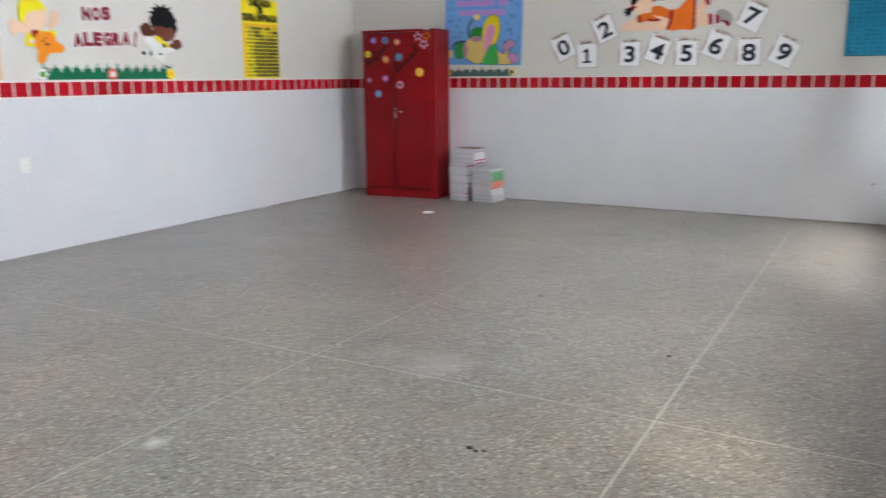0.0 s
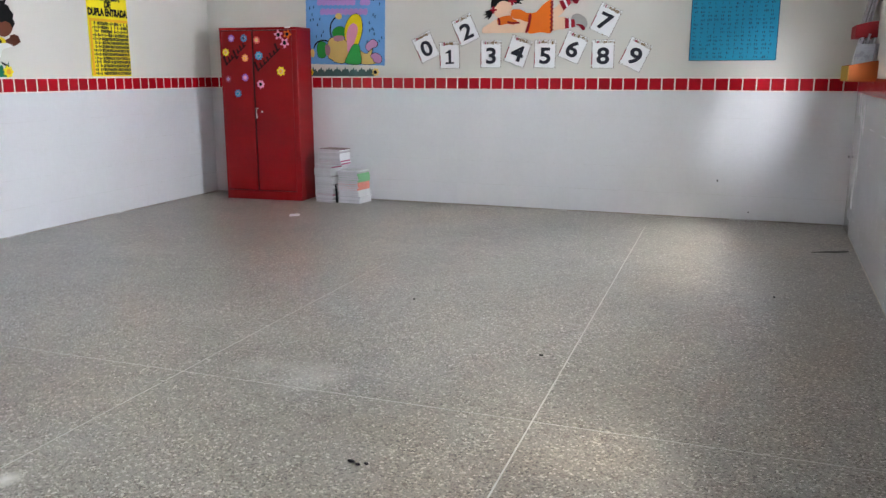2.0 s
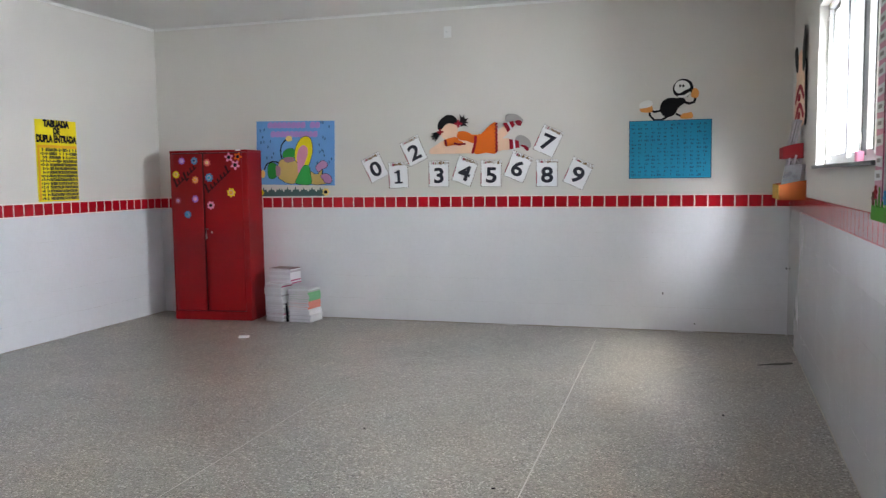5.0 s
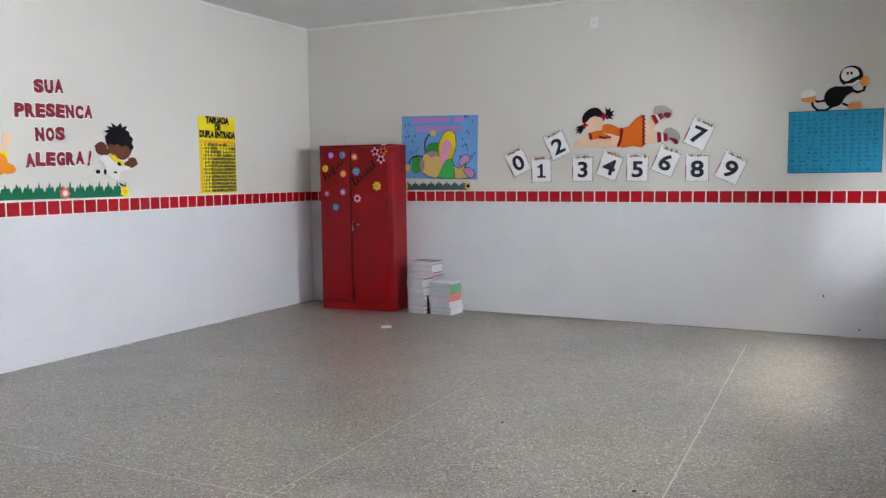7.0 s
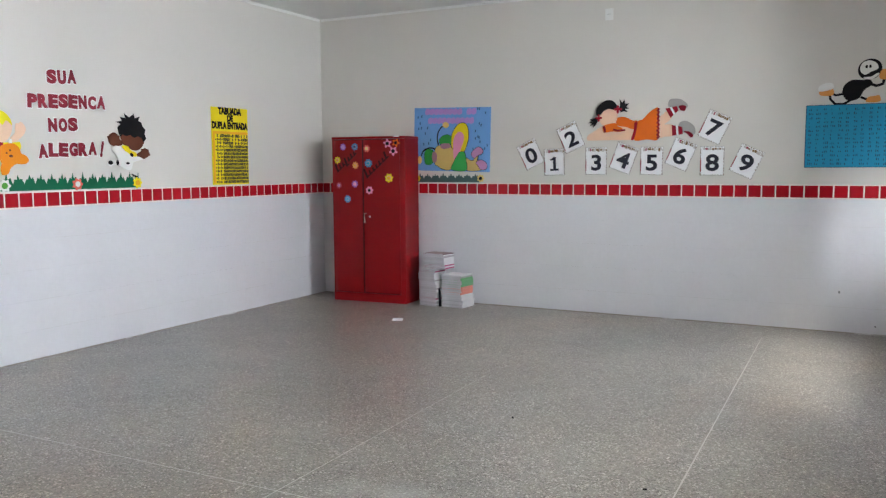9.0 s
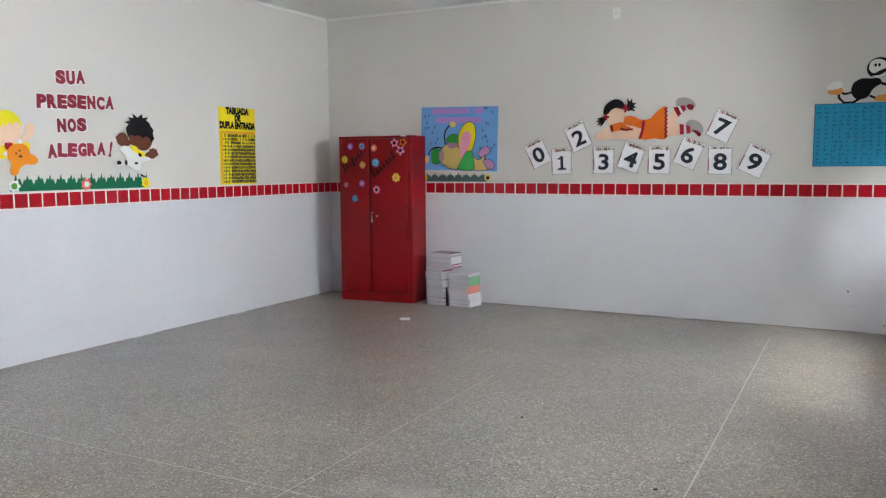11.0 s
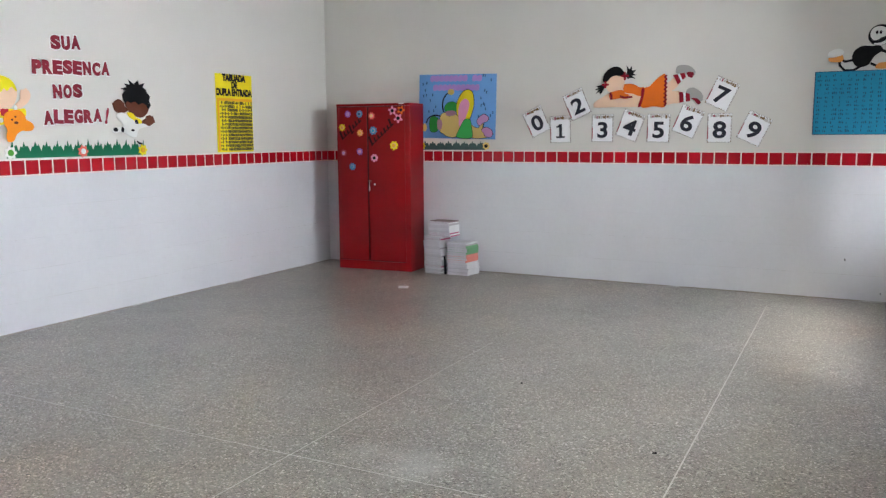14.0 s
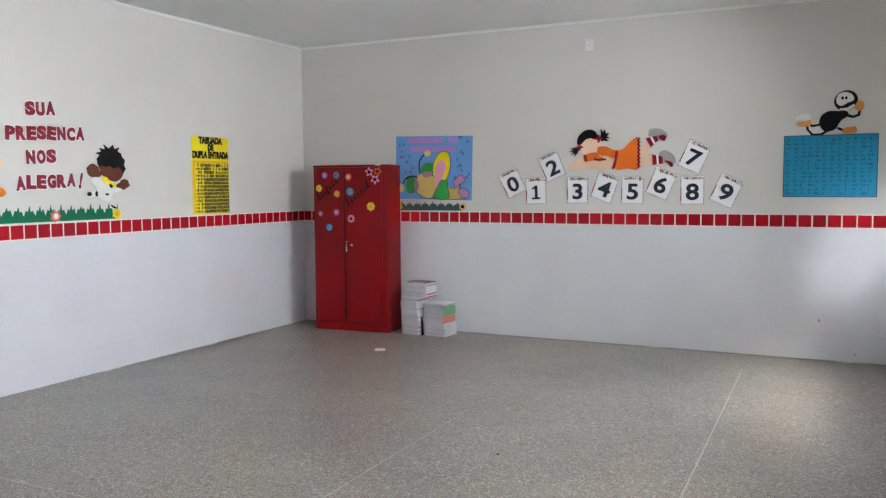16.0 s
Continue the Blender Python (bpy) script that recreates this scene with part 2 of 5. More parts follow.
def lettering(text, size, extrude, fat=0.0):
    cu = bpy.data.curves.new("lettering", "FONT")
    cu.body, cu.size, cu.extrude, cu.offset = text, size, extrude, fat
    cu.align_x, cu.align_y, cu.resolution_u = "CENTER", "CENTER", 4
    ob = bpy.data.objects.new("lettering", cu)
    scene.collection.objects.link(ob)
    bpy.context.view_layer.update()
    me = bpy.data.meshes.new_from_object(ob.evaluated_get(bpy.context.evaluated_depsgraph_get()))
    bpy.data.objects.remove(ob)
    bpy.data.curves.remove(cu)
    xs, ys = [v.co.x for v in me.vertices], [v.co.y for v in me.vertices]
    cx, cy = (max(xs) + min(xs)) / 2, (max(ys) + min(ys)) / 2
    for v in me.vertices:
        v.co.x -= cx
        v.co.y -= cy
    return me


def writing(name, text, size, material, parent, u, v, w, fat=0.0, stretch=1.0, turn=0.0, label=""):
    me = lettering(text, size, 0.0012, fat)
    me.materials.clear()
    me.materials.append(material)
    return part(name, me, None, parent, label, Matrix.Translation((u, v, w)) @ Matrix.Rotation(radians(turn), 4, "Z") @ Matrix.Diagonal((stretch, 1, 1, 1)))


def at(wall, u, v, w=0.0, turn=0.0):
    return wall @ Matrix.Translation((u, v, w)) @ Matrix.Rotation(radians(turn), 4, "Z")


# ---- room ----
def slab(name, m, bm, material, label, category):
    ob = part(name, bm, material)
    ob.matrix_world = m
    return tagged(ob, label, category, "", "structure")


slab("floor", Matrix.Identity(4), box(-THICK, ROOM_W + THICK, -ROOM_L - THICK, THICK, -0.12, 0.0), TERRAZZO, "polished grey-beige terrazzo classroom floor with pale divider strips", "floor")
slab("ceiling", Matrix.Identity(4), box(-THICK, ROOM_W + THICK, -ROOM_L - THICK, THICK, ROOM_H, ROOM_H + 0.14), CEILING, "plain white painted plaster ceiling", "ceiling")
wall_north = slab("wall_north", BACK, box(-THICK, ROOM_W + THICK, 0.0, ROOM_H, -THICK, 0.0), PAINT, "cream painted wall above white glazed tiles and a red tile band", "wall")
wall_west = slab("wall_west", LEFT, box(-ROOM_L, -0.001, 0.0, ROOM_H, -THICK, 0.0), PAINT, "cream painted wall above white glazed tiles and a red tile band", "wall")
wall_south = slab("wall_south", SOUTH, box(-THICK, ROOM_W + THICK, 0.0, ROOM_H, -THICK, 0.0), PAINT, "plain cream painted classroom wall", "wall")
bm = bmesh.new()
edges = [0.0] + [e for w in WINDOWS for e in w] + [ROOM_L + 0.3]
box(0, edges[-1], 0, SILL, -THICK, 0, bm=bm)
box(0, edges[-1], HEAD, ROOM_H, -THICK, 0, bm=bm)
for a, b in zip(edges[0::2], edges[1::2]):
    box(a, b, SILL, HEAD, -THICK, 0, bm=bm)
wall_east = slab("wall_east", RIGHT, bm, PAINT, "cream painted wall with windows above white glazed tiles", "wall")

ground = slab("ground", Matrix.Translation((0, 0, -0.15)), plate([(-900, -900), (900, -900), (900, 900), (-900, 900)], -0.2, 0.0), surface("bare_ground", (0.60, 0.57, 0.52), 0.9, 3.0, 0.2, 0.2, 0.2), "pale bare ground outside the classroom", "ground")

backdrop_glow, t, b = nodes_of("bright_haze")
b.inputs["Base Color"].default_value = (0.8, 0.8, 0.8, 1)
b.inputs["Emission Color"].default_value = (0.95, 0.97, 1.0, 1)
b.inputs["Emission Strength"].default_value = 1.3
slab("backdrop", Matrix.Identity(4), box(11.5, 11.6, -12, 70, -0.15, 7.0), backdrop_glow, "plain bright overcast haze outside the windows", "backdrop")

# plaster bead where walls meet the ceiling
for name, m, a, b in (("trim_north", BACK, 0.02, ROOM_W - 0.02), ("trim_west", LEFT, -ROOM_L + 0.02, -0.02)):
    bm = bmesh.new()
    n = 60
    rings = []
    for i in range(n + 1):
        u = a + (b - a) * i / n
        d = 0.010 + 0.004 * noise.noise((u * 2.0, 3.1, 0))
        rings.append([bm.verts.new((u, v, w)) for v, w in ((ROOM_H - 0.03 + d * 0.3, 0.0), (ROOM_H - 0.02, d * 0.8), (ROOM_H - 0.006, d), (ROOM_H + 0.01, d), (ROOM_H + 0.01, 0.0))])
    for r, q in zip(rings, rings[1:]):
        for i in range(5):
            bm.faces.new((r[i], r[(i + 1) % 5], q[(i + 1) % 5], q[i]))
    slab(name, m, bm, CEILING, "thin uneven white plaster bead under the ceiling", "trim")

for x, w, end, lean in ((3.652, 0.005, -3.0, 0.0), (5.404, 0.0075, -0.6, 0.0095)):
    slab("trim_divider", Matrix.Identity(4), plate([(x - lean * end - w / 2, end), (x + lean * ROOM_L - w / 2, -ROOM_L), (x + lean * ROOM_L + w / 2, -ROOM_L), (x - lean * end + w / 2, end)], -0.01, 0.0006), STRIP, "thin pale divider strip set in terrazzo", "trim")
slab("trim_divider", Matrix.Identity(4), box(0, ROOM_W, -5.552, -5.548, -0.01, 0.0009), STRIP, "thin pale divider strip set in terrazzo", "trim")

# uneven sandy joint where the tiles meet the floor
JOINT = surface("sandy_joint", (0.36, 0.33, 0.295), 0.85, 90.0, 5.0, 0.35, 0.4)
for name, m, a, b in (("trim_joint_north", BACK, 0.012, ROOM_W - 0.02), ("trim_joint_west", LEFT, -ROOM_L + 0.02, -0.012), ("trim_joint_east", RIGHT, 0.015, ROOM_L - 0.02)):
    bm = bmesh.new()
    n = 140
    rings = []
    for i in range(n + 1):
        u = a + (b - a) * i / n
        d = 0.0085 + 0.005 * noise.noise((u * 6.0, 7.7, 0)) + 0.004 * noise.noise((u * 1.3, 2.7, 0))
        rings.append([bm.verts.new((u, v, w)) for v, w in ((0.001, 0.001), (0.001, d + 0.004), (0.003, d + 0.002), (0.008 + d * 0.4, 0.0095), (0.008 + d * 0.4, 0.001))])
    for r, q in zip(rings, rings[1:]):
        for i in range(5):
            bm.faces.new((r[i], r[(i + 1) % 5], q[(i + 1) % 5], q[i]))
    slab(name, m, bm, JOINT, "thin uneven sandy mortar joint along the floor", "trim")


# ---- windows ----
def window(name, a, b, blocks_sun):
    w = thing(name, "white aluminium sliding window in a plastered opening", "window", RIGHT @ Matrix.Translation((a, SILL, 0)), "windows", "structure")
    L, H = b - a, HEAD - SILL
    part("window_sill", box(-0.02, L + 0.02, -0.025, -0.002, -THICK, 0.03, 0.004), SLATE, w, "thin dark grey stone sill")
    z0, z1 = -0.125, -0.065
    bm = bmesh.new()
    for x0, x1, y0, y1 in ((0, L, 0, 0.035), (0, L, H - 0.035, H), (0, 0.035, 0.035, H - 0.035), (L - 0.035, L, 0.035, H - 0.035)):
        box(x0, x1, y0, y1, z0, z1, bm=bm)
    frame_ob = part("window_frame", bm, ALU, w)
    n = 5
    step = (L - 0.07) / n
    for i in range(n):
        x0 = 0.035 + i * step
        zz = -0.083 if i in (1, 3) else -0.108
        sash = bmesh.new()
        for p in ((x0, x0 + 0.03, 0.035, H - 0.035), (x0 + step - 0.03, x0 + step, 0.035, H - 0.035), (x0 + 0.03, x0 + step - 0.03, 0.035, 0.07), (x0 + 0.03, x0 + step - 0.03, H - 0.07, H - 0.035)):
            box(*p, zz - 0.011, zz + 0.011, bm=sash)
        s = part("sash", sash, ALU, w)
        pane = part("pane", box(x0 + 0.028, x0 + step - 0.028, 0.065, H - 0.065, zz - 0.002, zz + 0.002), GLASS, s, "clear glass pane")
        # four panes of the second window block the sun to keep its pool dim
        pane.visible_shadow = blocks_sun and i < 4
        part("gasket", box(x0 + step - 0.028, x0 + step - 0.006, 0.06, H - 0.06, zz + 0.012, zz + 0.016), GASKET, s, "dark rubber gasket")
    part("gasket", box(1.635, 1.690, 0.036, H - 0.036, -0.07, -0.05), GASKET, w, "dark meeting stile")
    part("latch", plate(band_along([(0.12, H - 0.12), (0.16, H - 0.10), (0.21, H - 0.11)], 0.018), -0.064, -0.045), CHROME, w, "small grey metal latch")
    return w


m, t, b = nodes_of("window_glass")
b.inputs["Transmission Weight"].default_value = 1.0
b.inputs["Roughness"].default_value = 0.02
b.inputs["IOR"].default_value = 1.05
b.inputs["Base Color"].default_value = (0.97, 0.99, 1.0, 1)
GLASS = m
for i, (a, b) in enumerate(WINDOWS):
    window(f"window_{i + 1}", a, b, i == 1)

scissors = thing("scissors", "white-handled scissors standing in a pink holder on the window sill", "scissors", RIGHT @ Matrix.Translation((3.76, SILL - 0.0, -0.03)))
for s in (-1, 1):
    ring = bmesh.new()
    pts = oval(s * 0.022, 0.13, 0.022, 0.035, s * 12)
    inner = oval(s * 0.022, 0.13, 0.012, 0.024, s * 12)
    lo = [[ring.verts.new((u, v, w)) for u, v in q] for q, w in ((pts, 0), (pts, 0.008), (inner, 0.008), (inner, 0))]
    for k in range(4):
        for i in range(28):
            ring.faces.new((lo[k][i], lo[k][(i + 1) % 28], lo[(k + 1) % 4][(i + 1) % 28], lo[(k + 1) % 4][i]))
    part("handle", ring, PLASTIC, scissors)
    part("blade", plate([(s * 0.004, 0.10), (s * 0.018, 0.10), (s * 0.003, 0.03)], 0.001, 0.004), CHROME, scissors)
holder = thing("holder", "small pink paper holder on the window sill", "holder", RIGHT @ Matrix.Translation((3.76, SILL - 0.001, -0.03)))
part("body", box(-0.032, 0.032, 0.0, 0.060, -0.018, 0.022, 0.006), PINK, holder)


# ---- steel cabinet ----
CAB_W, CAB_D, CAB_H = 0.970, 0.380, 1.98
cabinet = thing("steel_cabinet", "tall red enamelled two-door steel cabinet with foam flowers, in the corner", "cabinet", pose(0.474, -0.472, 0, 0, 0, 4.5))
bm = bmesh.new()
t = 0.016
for p in ((0, t, 0.022, CAB_D, 0, CAB_H), (CAB_W - t, CAB_W, 0.022, CAB_D, 0, CAB_H), (t, CAB_W - t, CAB_D - t, CAB_D, 0, CAB_H)):
    box(*p, bm=bm)
for z in (0.10, 0.55, 1.0, 1.45):
    box(t, CAB_W - t, 0.03, CAB_D - t, z, z + 0.012, bm=bm)
part("body", bm, RED_STEEL, cabinet)
part("top", box(-0.004, CAB_W + 0.004, 0.0, CAB_D, CAB_H - 0.028, CAB_H, 0.004), RED_STEEL, cabinet)
part("base", box(-0.002, CAB_W + 0.002, 0.004, 0.03, 0.0, 0.105, 0.004), RED_STEEL, cabinet)
part("stile", box(0.0, 0.022, 0.004, 0.0215, 0.105, CAB_H - 0.03, 0.003), RED_STEEL, cabinet)
part("stile", box(CAB_W - 0.067, CAB_W, 0.004, 0.0215, 0.105, CAB_H - 0.03, 0.003), RED_STEEL, cabinet)
# a dark sheet behind the leaves puts the shade of the gaps into colour
part("gap", box(0.023, CAB_W - 0.068, 0.016, 0.022, 0.106, CAB_H - 0.03), GAP_SHADE, cabinet, "dark sheet painting the shade in the gaps round the doors")
SEAM = 0.425


def cabinet_door(x0, x1, hinge, swing, name):
    """A pressed steel leaf with returned edges, hung on its outer side."""
    z0, z1 = 0.115, CAB_H - 0.04
    w = x1 - x0
    bm = bmesh.new()
    cols, rows = 8, 14
    grid = []
    for j in range(rows + 1):
        row = []
        for i in range(cols + 1):
            u, v = i / cols, j / rows
            bow = 0.004 * math.sin(math.pi * v) * math.sin(math.pi * u) + 0.0015 * noise.noise((u * 3, v * 5, hinge))
            row.append(bm.verts.new((u * w, -bow, z0 + v * (z1 - z0))))
        grid.append(row)
    for j in range(rows):
        for i in range(cols):
            bm.faces.new((grid[j][i], grid[j][i + 1], grid[j + 1][i + 1], grid[j + 1][i]))
    rim = [e for e in bm.edges if e.is_boundary]
    out = bmesh.ops.extrude_edge_only(bm, edges=rim)["geom"]
    for v in (g for g in out if isinstance(g, bmesh.types.BMVert)):
        v.co.y = 0.014
    bmesh.ops.bevel(bm, geom=rim, offset=0.002, segments=2, affect="EDGES")
    for f in bm.faces:
        f.smooth = True
    m = Matrix.Translation((x0, 0.001, 0)) if hinge == 0 else Matrix.Translation((x1, 0.001, 0)) @ Matrix.Rotation(radians(swing), 4, "Z") @ Matrix.Translation((-w, 0, 0))
    if hinge == 0:
        m = m @ Matrix.Rotation(radians(swing), 4, "Z")
    return part("door", bm, RED_STEEL, cabinet, name, m)


door_l = cabinet_door(0.024, SEAM - 0.006, 0, -4.0, "red steel leaf standing slightly proud")
door_r = cabinet_door(SEAM + 0.004, CAB_W - 0.070, 1, 0.2, "red steel leaf")
DOOR_R0 = SEAM + 0.004
part("handle", box(0.010, 0.021, -0.026, -0.016, 0.955, 1.06, 0.003, segments=2), CHROME, door_r, "chrome pull handle")
for z in (0.962, 1.04):
    part("handle_post", box(0.012, 0.020, -0.022, -0.004, z, z + 0.014), CHROME, door_r)
bm = bmesh.new()
box(-0.022, 0.036, -0.009, -0.003, 1.066, 1.075, bm=bm)
part("latch_bar", bm, CHROME, door_r, "worn metal latch bar")
bm = bmesh.new()
bmesh.ops.create_cone(bm, cap_ends=True, segments=20, radius1=0.012, radius2=0.010, depth=0.012, matrix=pose(0.078, -0.008, 1.032, 90))
part("lock", bm, CHROME, door_r, "round chrome lock")

CAB_FACE = Matrix.Translation((0, -0.0075, 0)) @ Matrix(((1, 0, 0, 0), (0, 0, -1, 0), (0, 1, 0, 0), (0, 0, 0, 1)))


def door_flower(door, x, z, r, petal, eye_mat, count=8, turn=0.0):
    r *= 1.05
    dx = x - (0.024 if door is door_l else DOOR_R0)
    f = part("flower", plate(petals(dx, z, r, count, 0.12 if count > 6 else 0.25, turn), 0.0, 0.004, soft=0.001), petal, door, "", CAB_FACE)
    if count > 6:
        part("flower_ring", plate(oval(dx, z, r * 0.50, r * 0.50, 0, 18), 0.0030, 0.0058, soft=0.001), PALE_RIM, f, "pale drawn ring")
    part("flower_eye", plate(oval(dx, z, r * 0.38, r * 0.38, 0, 16), 0.0050, 0.0088, soft=0.001), eye_mat, f)


SOOT = foam("soot", (0.045, 0.010, 0.013))
PALE_RIM = foam("pale_rim", (0.62, 0.42, 0.48))
DUSK = foam("dusky_red", (0.36, 0.07, 0.12))
for x, z, r, p, e in ((0.165, 1.860, 0.041, PURPLE, MAUVE), (0.330, 1.860, 0.043, SKY, NAVY), (0.082, 1.705, 0.043, YELLOW, AMBER), (0.335, 1.640, 0.043, TANGERINE, AMBER),
                      (0.098, 1.402, 0.040, DUSK, MAUVE), (0.325, 1.420, 0.043, PURPLE, PINK), (0.220, 1.240, 0.045, SKY, CYAN)):
    door_flower(door_l, x, z, r, p, e, 8, x * 9)
for x, z, r, p, e, n in ((0.500, 1.838, 0.043, CORAL, SOFT_YELLOW, 8), (0.520, 1.665, 0.050, SKY, CYAN, 8), (0.790, 1.490, 0.053, YELLOW, AMBER, 7), (0.530, 1.345, 0.048, PINK, BLACK, 7),
                         (0.775, 1.893, 0.054, PINK, BLACK, 5), (0.885, 1.900, 0.050, ORANGE, BLACK, 5), (0.850, 1.805, 0.056, PINK, BLACK, 5)):
    door_flower(door_r, x - 0.022, z, r, p, e, n, x * 7)
for door, a, b, strokes in ((door_l, (0.075, 1.560), (0.350, 1.785), (0.105, 0.06, 0.05, 0.11, 0.05, 0.06, 0.05)), (door_r, (0.470, 1.490), (0.765, 1.745), (0.115, 0.06, 0.05, 0.05, 0.06, 0.05, 0.095))):
    x0 = 0.024 if door is door_l else DOOR_R0
    along = Vector((b[0] - a[0], b[1] - a[1]))
    up = Vector((-0.50, 0.86))
    for k, tall in enumerate(strokes):
        foot = Vector((a[0] - x0, a[1])) + along * ((k + 0.3) / 7) - (up * 0.045 if k == 3 and door is door_l else up * 0.012)
        head = foot + up * tall + along.normalized() * 0.012
        link = foot + along * 0.105 + up * 0.010
        part("letter_bar", plate(bar(foot, head, 0.021 if tall < 0.09 else 0.026), 0.0, 0.003), SOOT, door, "black foam lettering bar", CAB_FACE)
        part("letter_bar", plate(bar(foot + up * 0.014, link, 0.015), 0.0, 0.0026), SOOT, door, "black foam lettering bar", CAB_FACE)
part("tape", box(0.83, 0.895, -0.0015, 0.03, CAB_H - 0.012, CAB_H + 0.0015), PAPER, cabinet, "scrap of white tape")


# ---- books ----
BOOK_COVERS = [surface("cover_" + n, c, 0.35, 60.0, 5.0, 0.12, 0.04) for n, c in
               (("white", (0.72, 0.72, 0.74)), ("red", (0.42, 0.03, 0.05)), ("coral", (0.74, 0.22, 0.17)), ("green", (0.16, 0.42, 0.20)), ("grey", (0.42, 0.40, 0.42)), ("magenta", (0.42, 0.06, 0.18)), ("maroon", (0.12, 0.03, 0.045)))]
BOOK_WORDS = ["white", "dark red", "coral", "green", "grey", "magenta", "dark maroon"]


def book(x, y, z, w, d, h, turn, cover, place):
    """A paperback lying flat: spine along its +x side, pages shown on the others."""
    ob = thing("book", f"{BOOK_WORDS[cover]} paperback schoolbook lying in {place}", "book", pose(x, y, z, 0, 0, turn), "stacked books")
    bm = bmesh.new()
    box(-w / 2, w / 2 - 0.003, -d / 2, d / 2, 0.0012, h - 0.0012, bm=bm)
    for v in bm.verts:
        v.co.x += 0.002 * noise.noise((v.co.z * 40 + x * 9, z * 31, 1))
    part("page_block", bm, PAGES, ob)
    bm = bmesh.new()
    box(-w / 2 - 0.0004, w / 2, -d / 2 - 0.0004, d / 2 + 0.0004, 0.0, 0.0010, bm=bm)
    box(-w / 2 - 0.0004, w / 2, -d / 2 - 0.0004, d / 2 + 0.0004, h - 0.0010, h, bm=bm)
    box(w / 2 - 0.0014, w / 2 + 0.0006, -d / 2 - 0.002, d / 2 + 0.002, 0.0012, h - 0.0012, bm=bm)
    part("cover", bm, BOOK_COVERS[cover], ob)
    return ob


rng = random.Random(7)
z = 0.0
while z < 0.432:
    h = rng.uniform(0.013, 0.024)
    lean = 0.012 * math.sin(z * 14)
    book(1.738 + lean + rng.uniform(-0.006, 0.006), -0.275 + rng.uniform(-0.006, 0.006), z, 0.238, 0.200, h, -9 + rng.uniform(-2.0, 2.0), rng.choice((0, 0, 4, 0, 4, 5)), "a tall stack")
    z += h
for h, c, turn in ((0.016, 5, -4), (0.014, 0, -7), (0.016, 5, -3), (0.026, 0, -6), (0.024, 0, -4), (0.034, 0, -5), (0.024, 4, -4), (0.012, 0, -7), (0.010, 6, -8)):
    book(1.806 + rng.uniform(-0.006, 0.006), -0.245, z, 0.285, 0.215, h, turn + rng.uniform(-2, 2), c, "a tall stack")
    z += h
z = 0.0
for h, c in ((0.024, 0), (0.020, 0), (0.024, 0), (0.018, 0), (0.024, 0), (0.022, 0), (0.020, 0), (0.024, 2), (0.020, 2), (0.024, 2), (0.024, 2), (0.024, 3), (0.026, 3), (0.024, 3), (0.026, 3), (0.018, 4), (0.014, 0)):
    book(2.045 + rng.uniform(-0.006, 0.006) + (0.004 if z < 0.07 else -0.012 if z > 0.13 else 0), -0.225 + rng.uniform(-0.006, 0.006), z, 0.266 + (0.008 if z < 0.07 else 0), 0.265, h, -5 + rng.uniform(-2, 2), c, "a low stack")
    z += h
# black strip put in for the dark gap between the stacks, not a book
strap = thing("book", "thin black strip put in as the shade between two stacks", "book", pose(1.872, -0.335, 0, 0, 0, -3), "stacked books")
part("cover", plate(smooth([(-0.006, 0.0), (0.010, 0.0), (0.004, 0.08), (-0.006, 0.20), (-0.012, 0.20), (-0.008, 0.10)]), 0.0, 0.03), INK, strap, "", pose(0, 0, 0, 90))


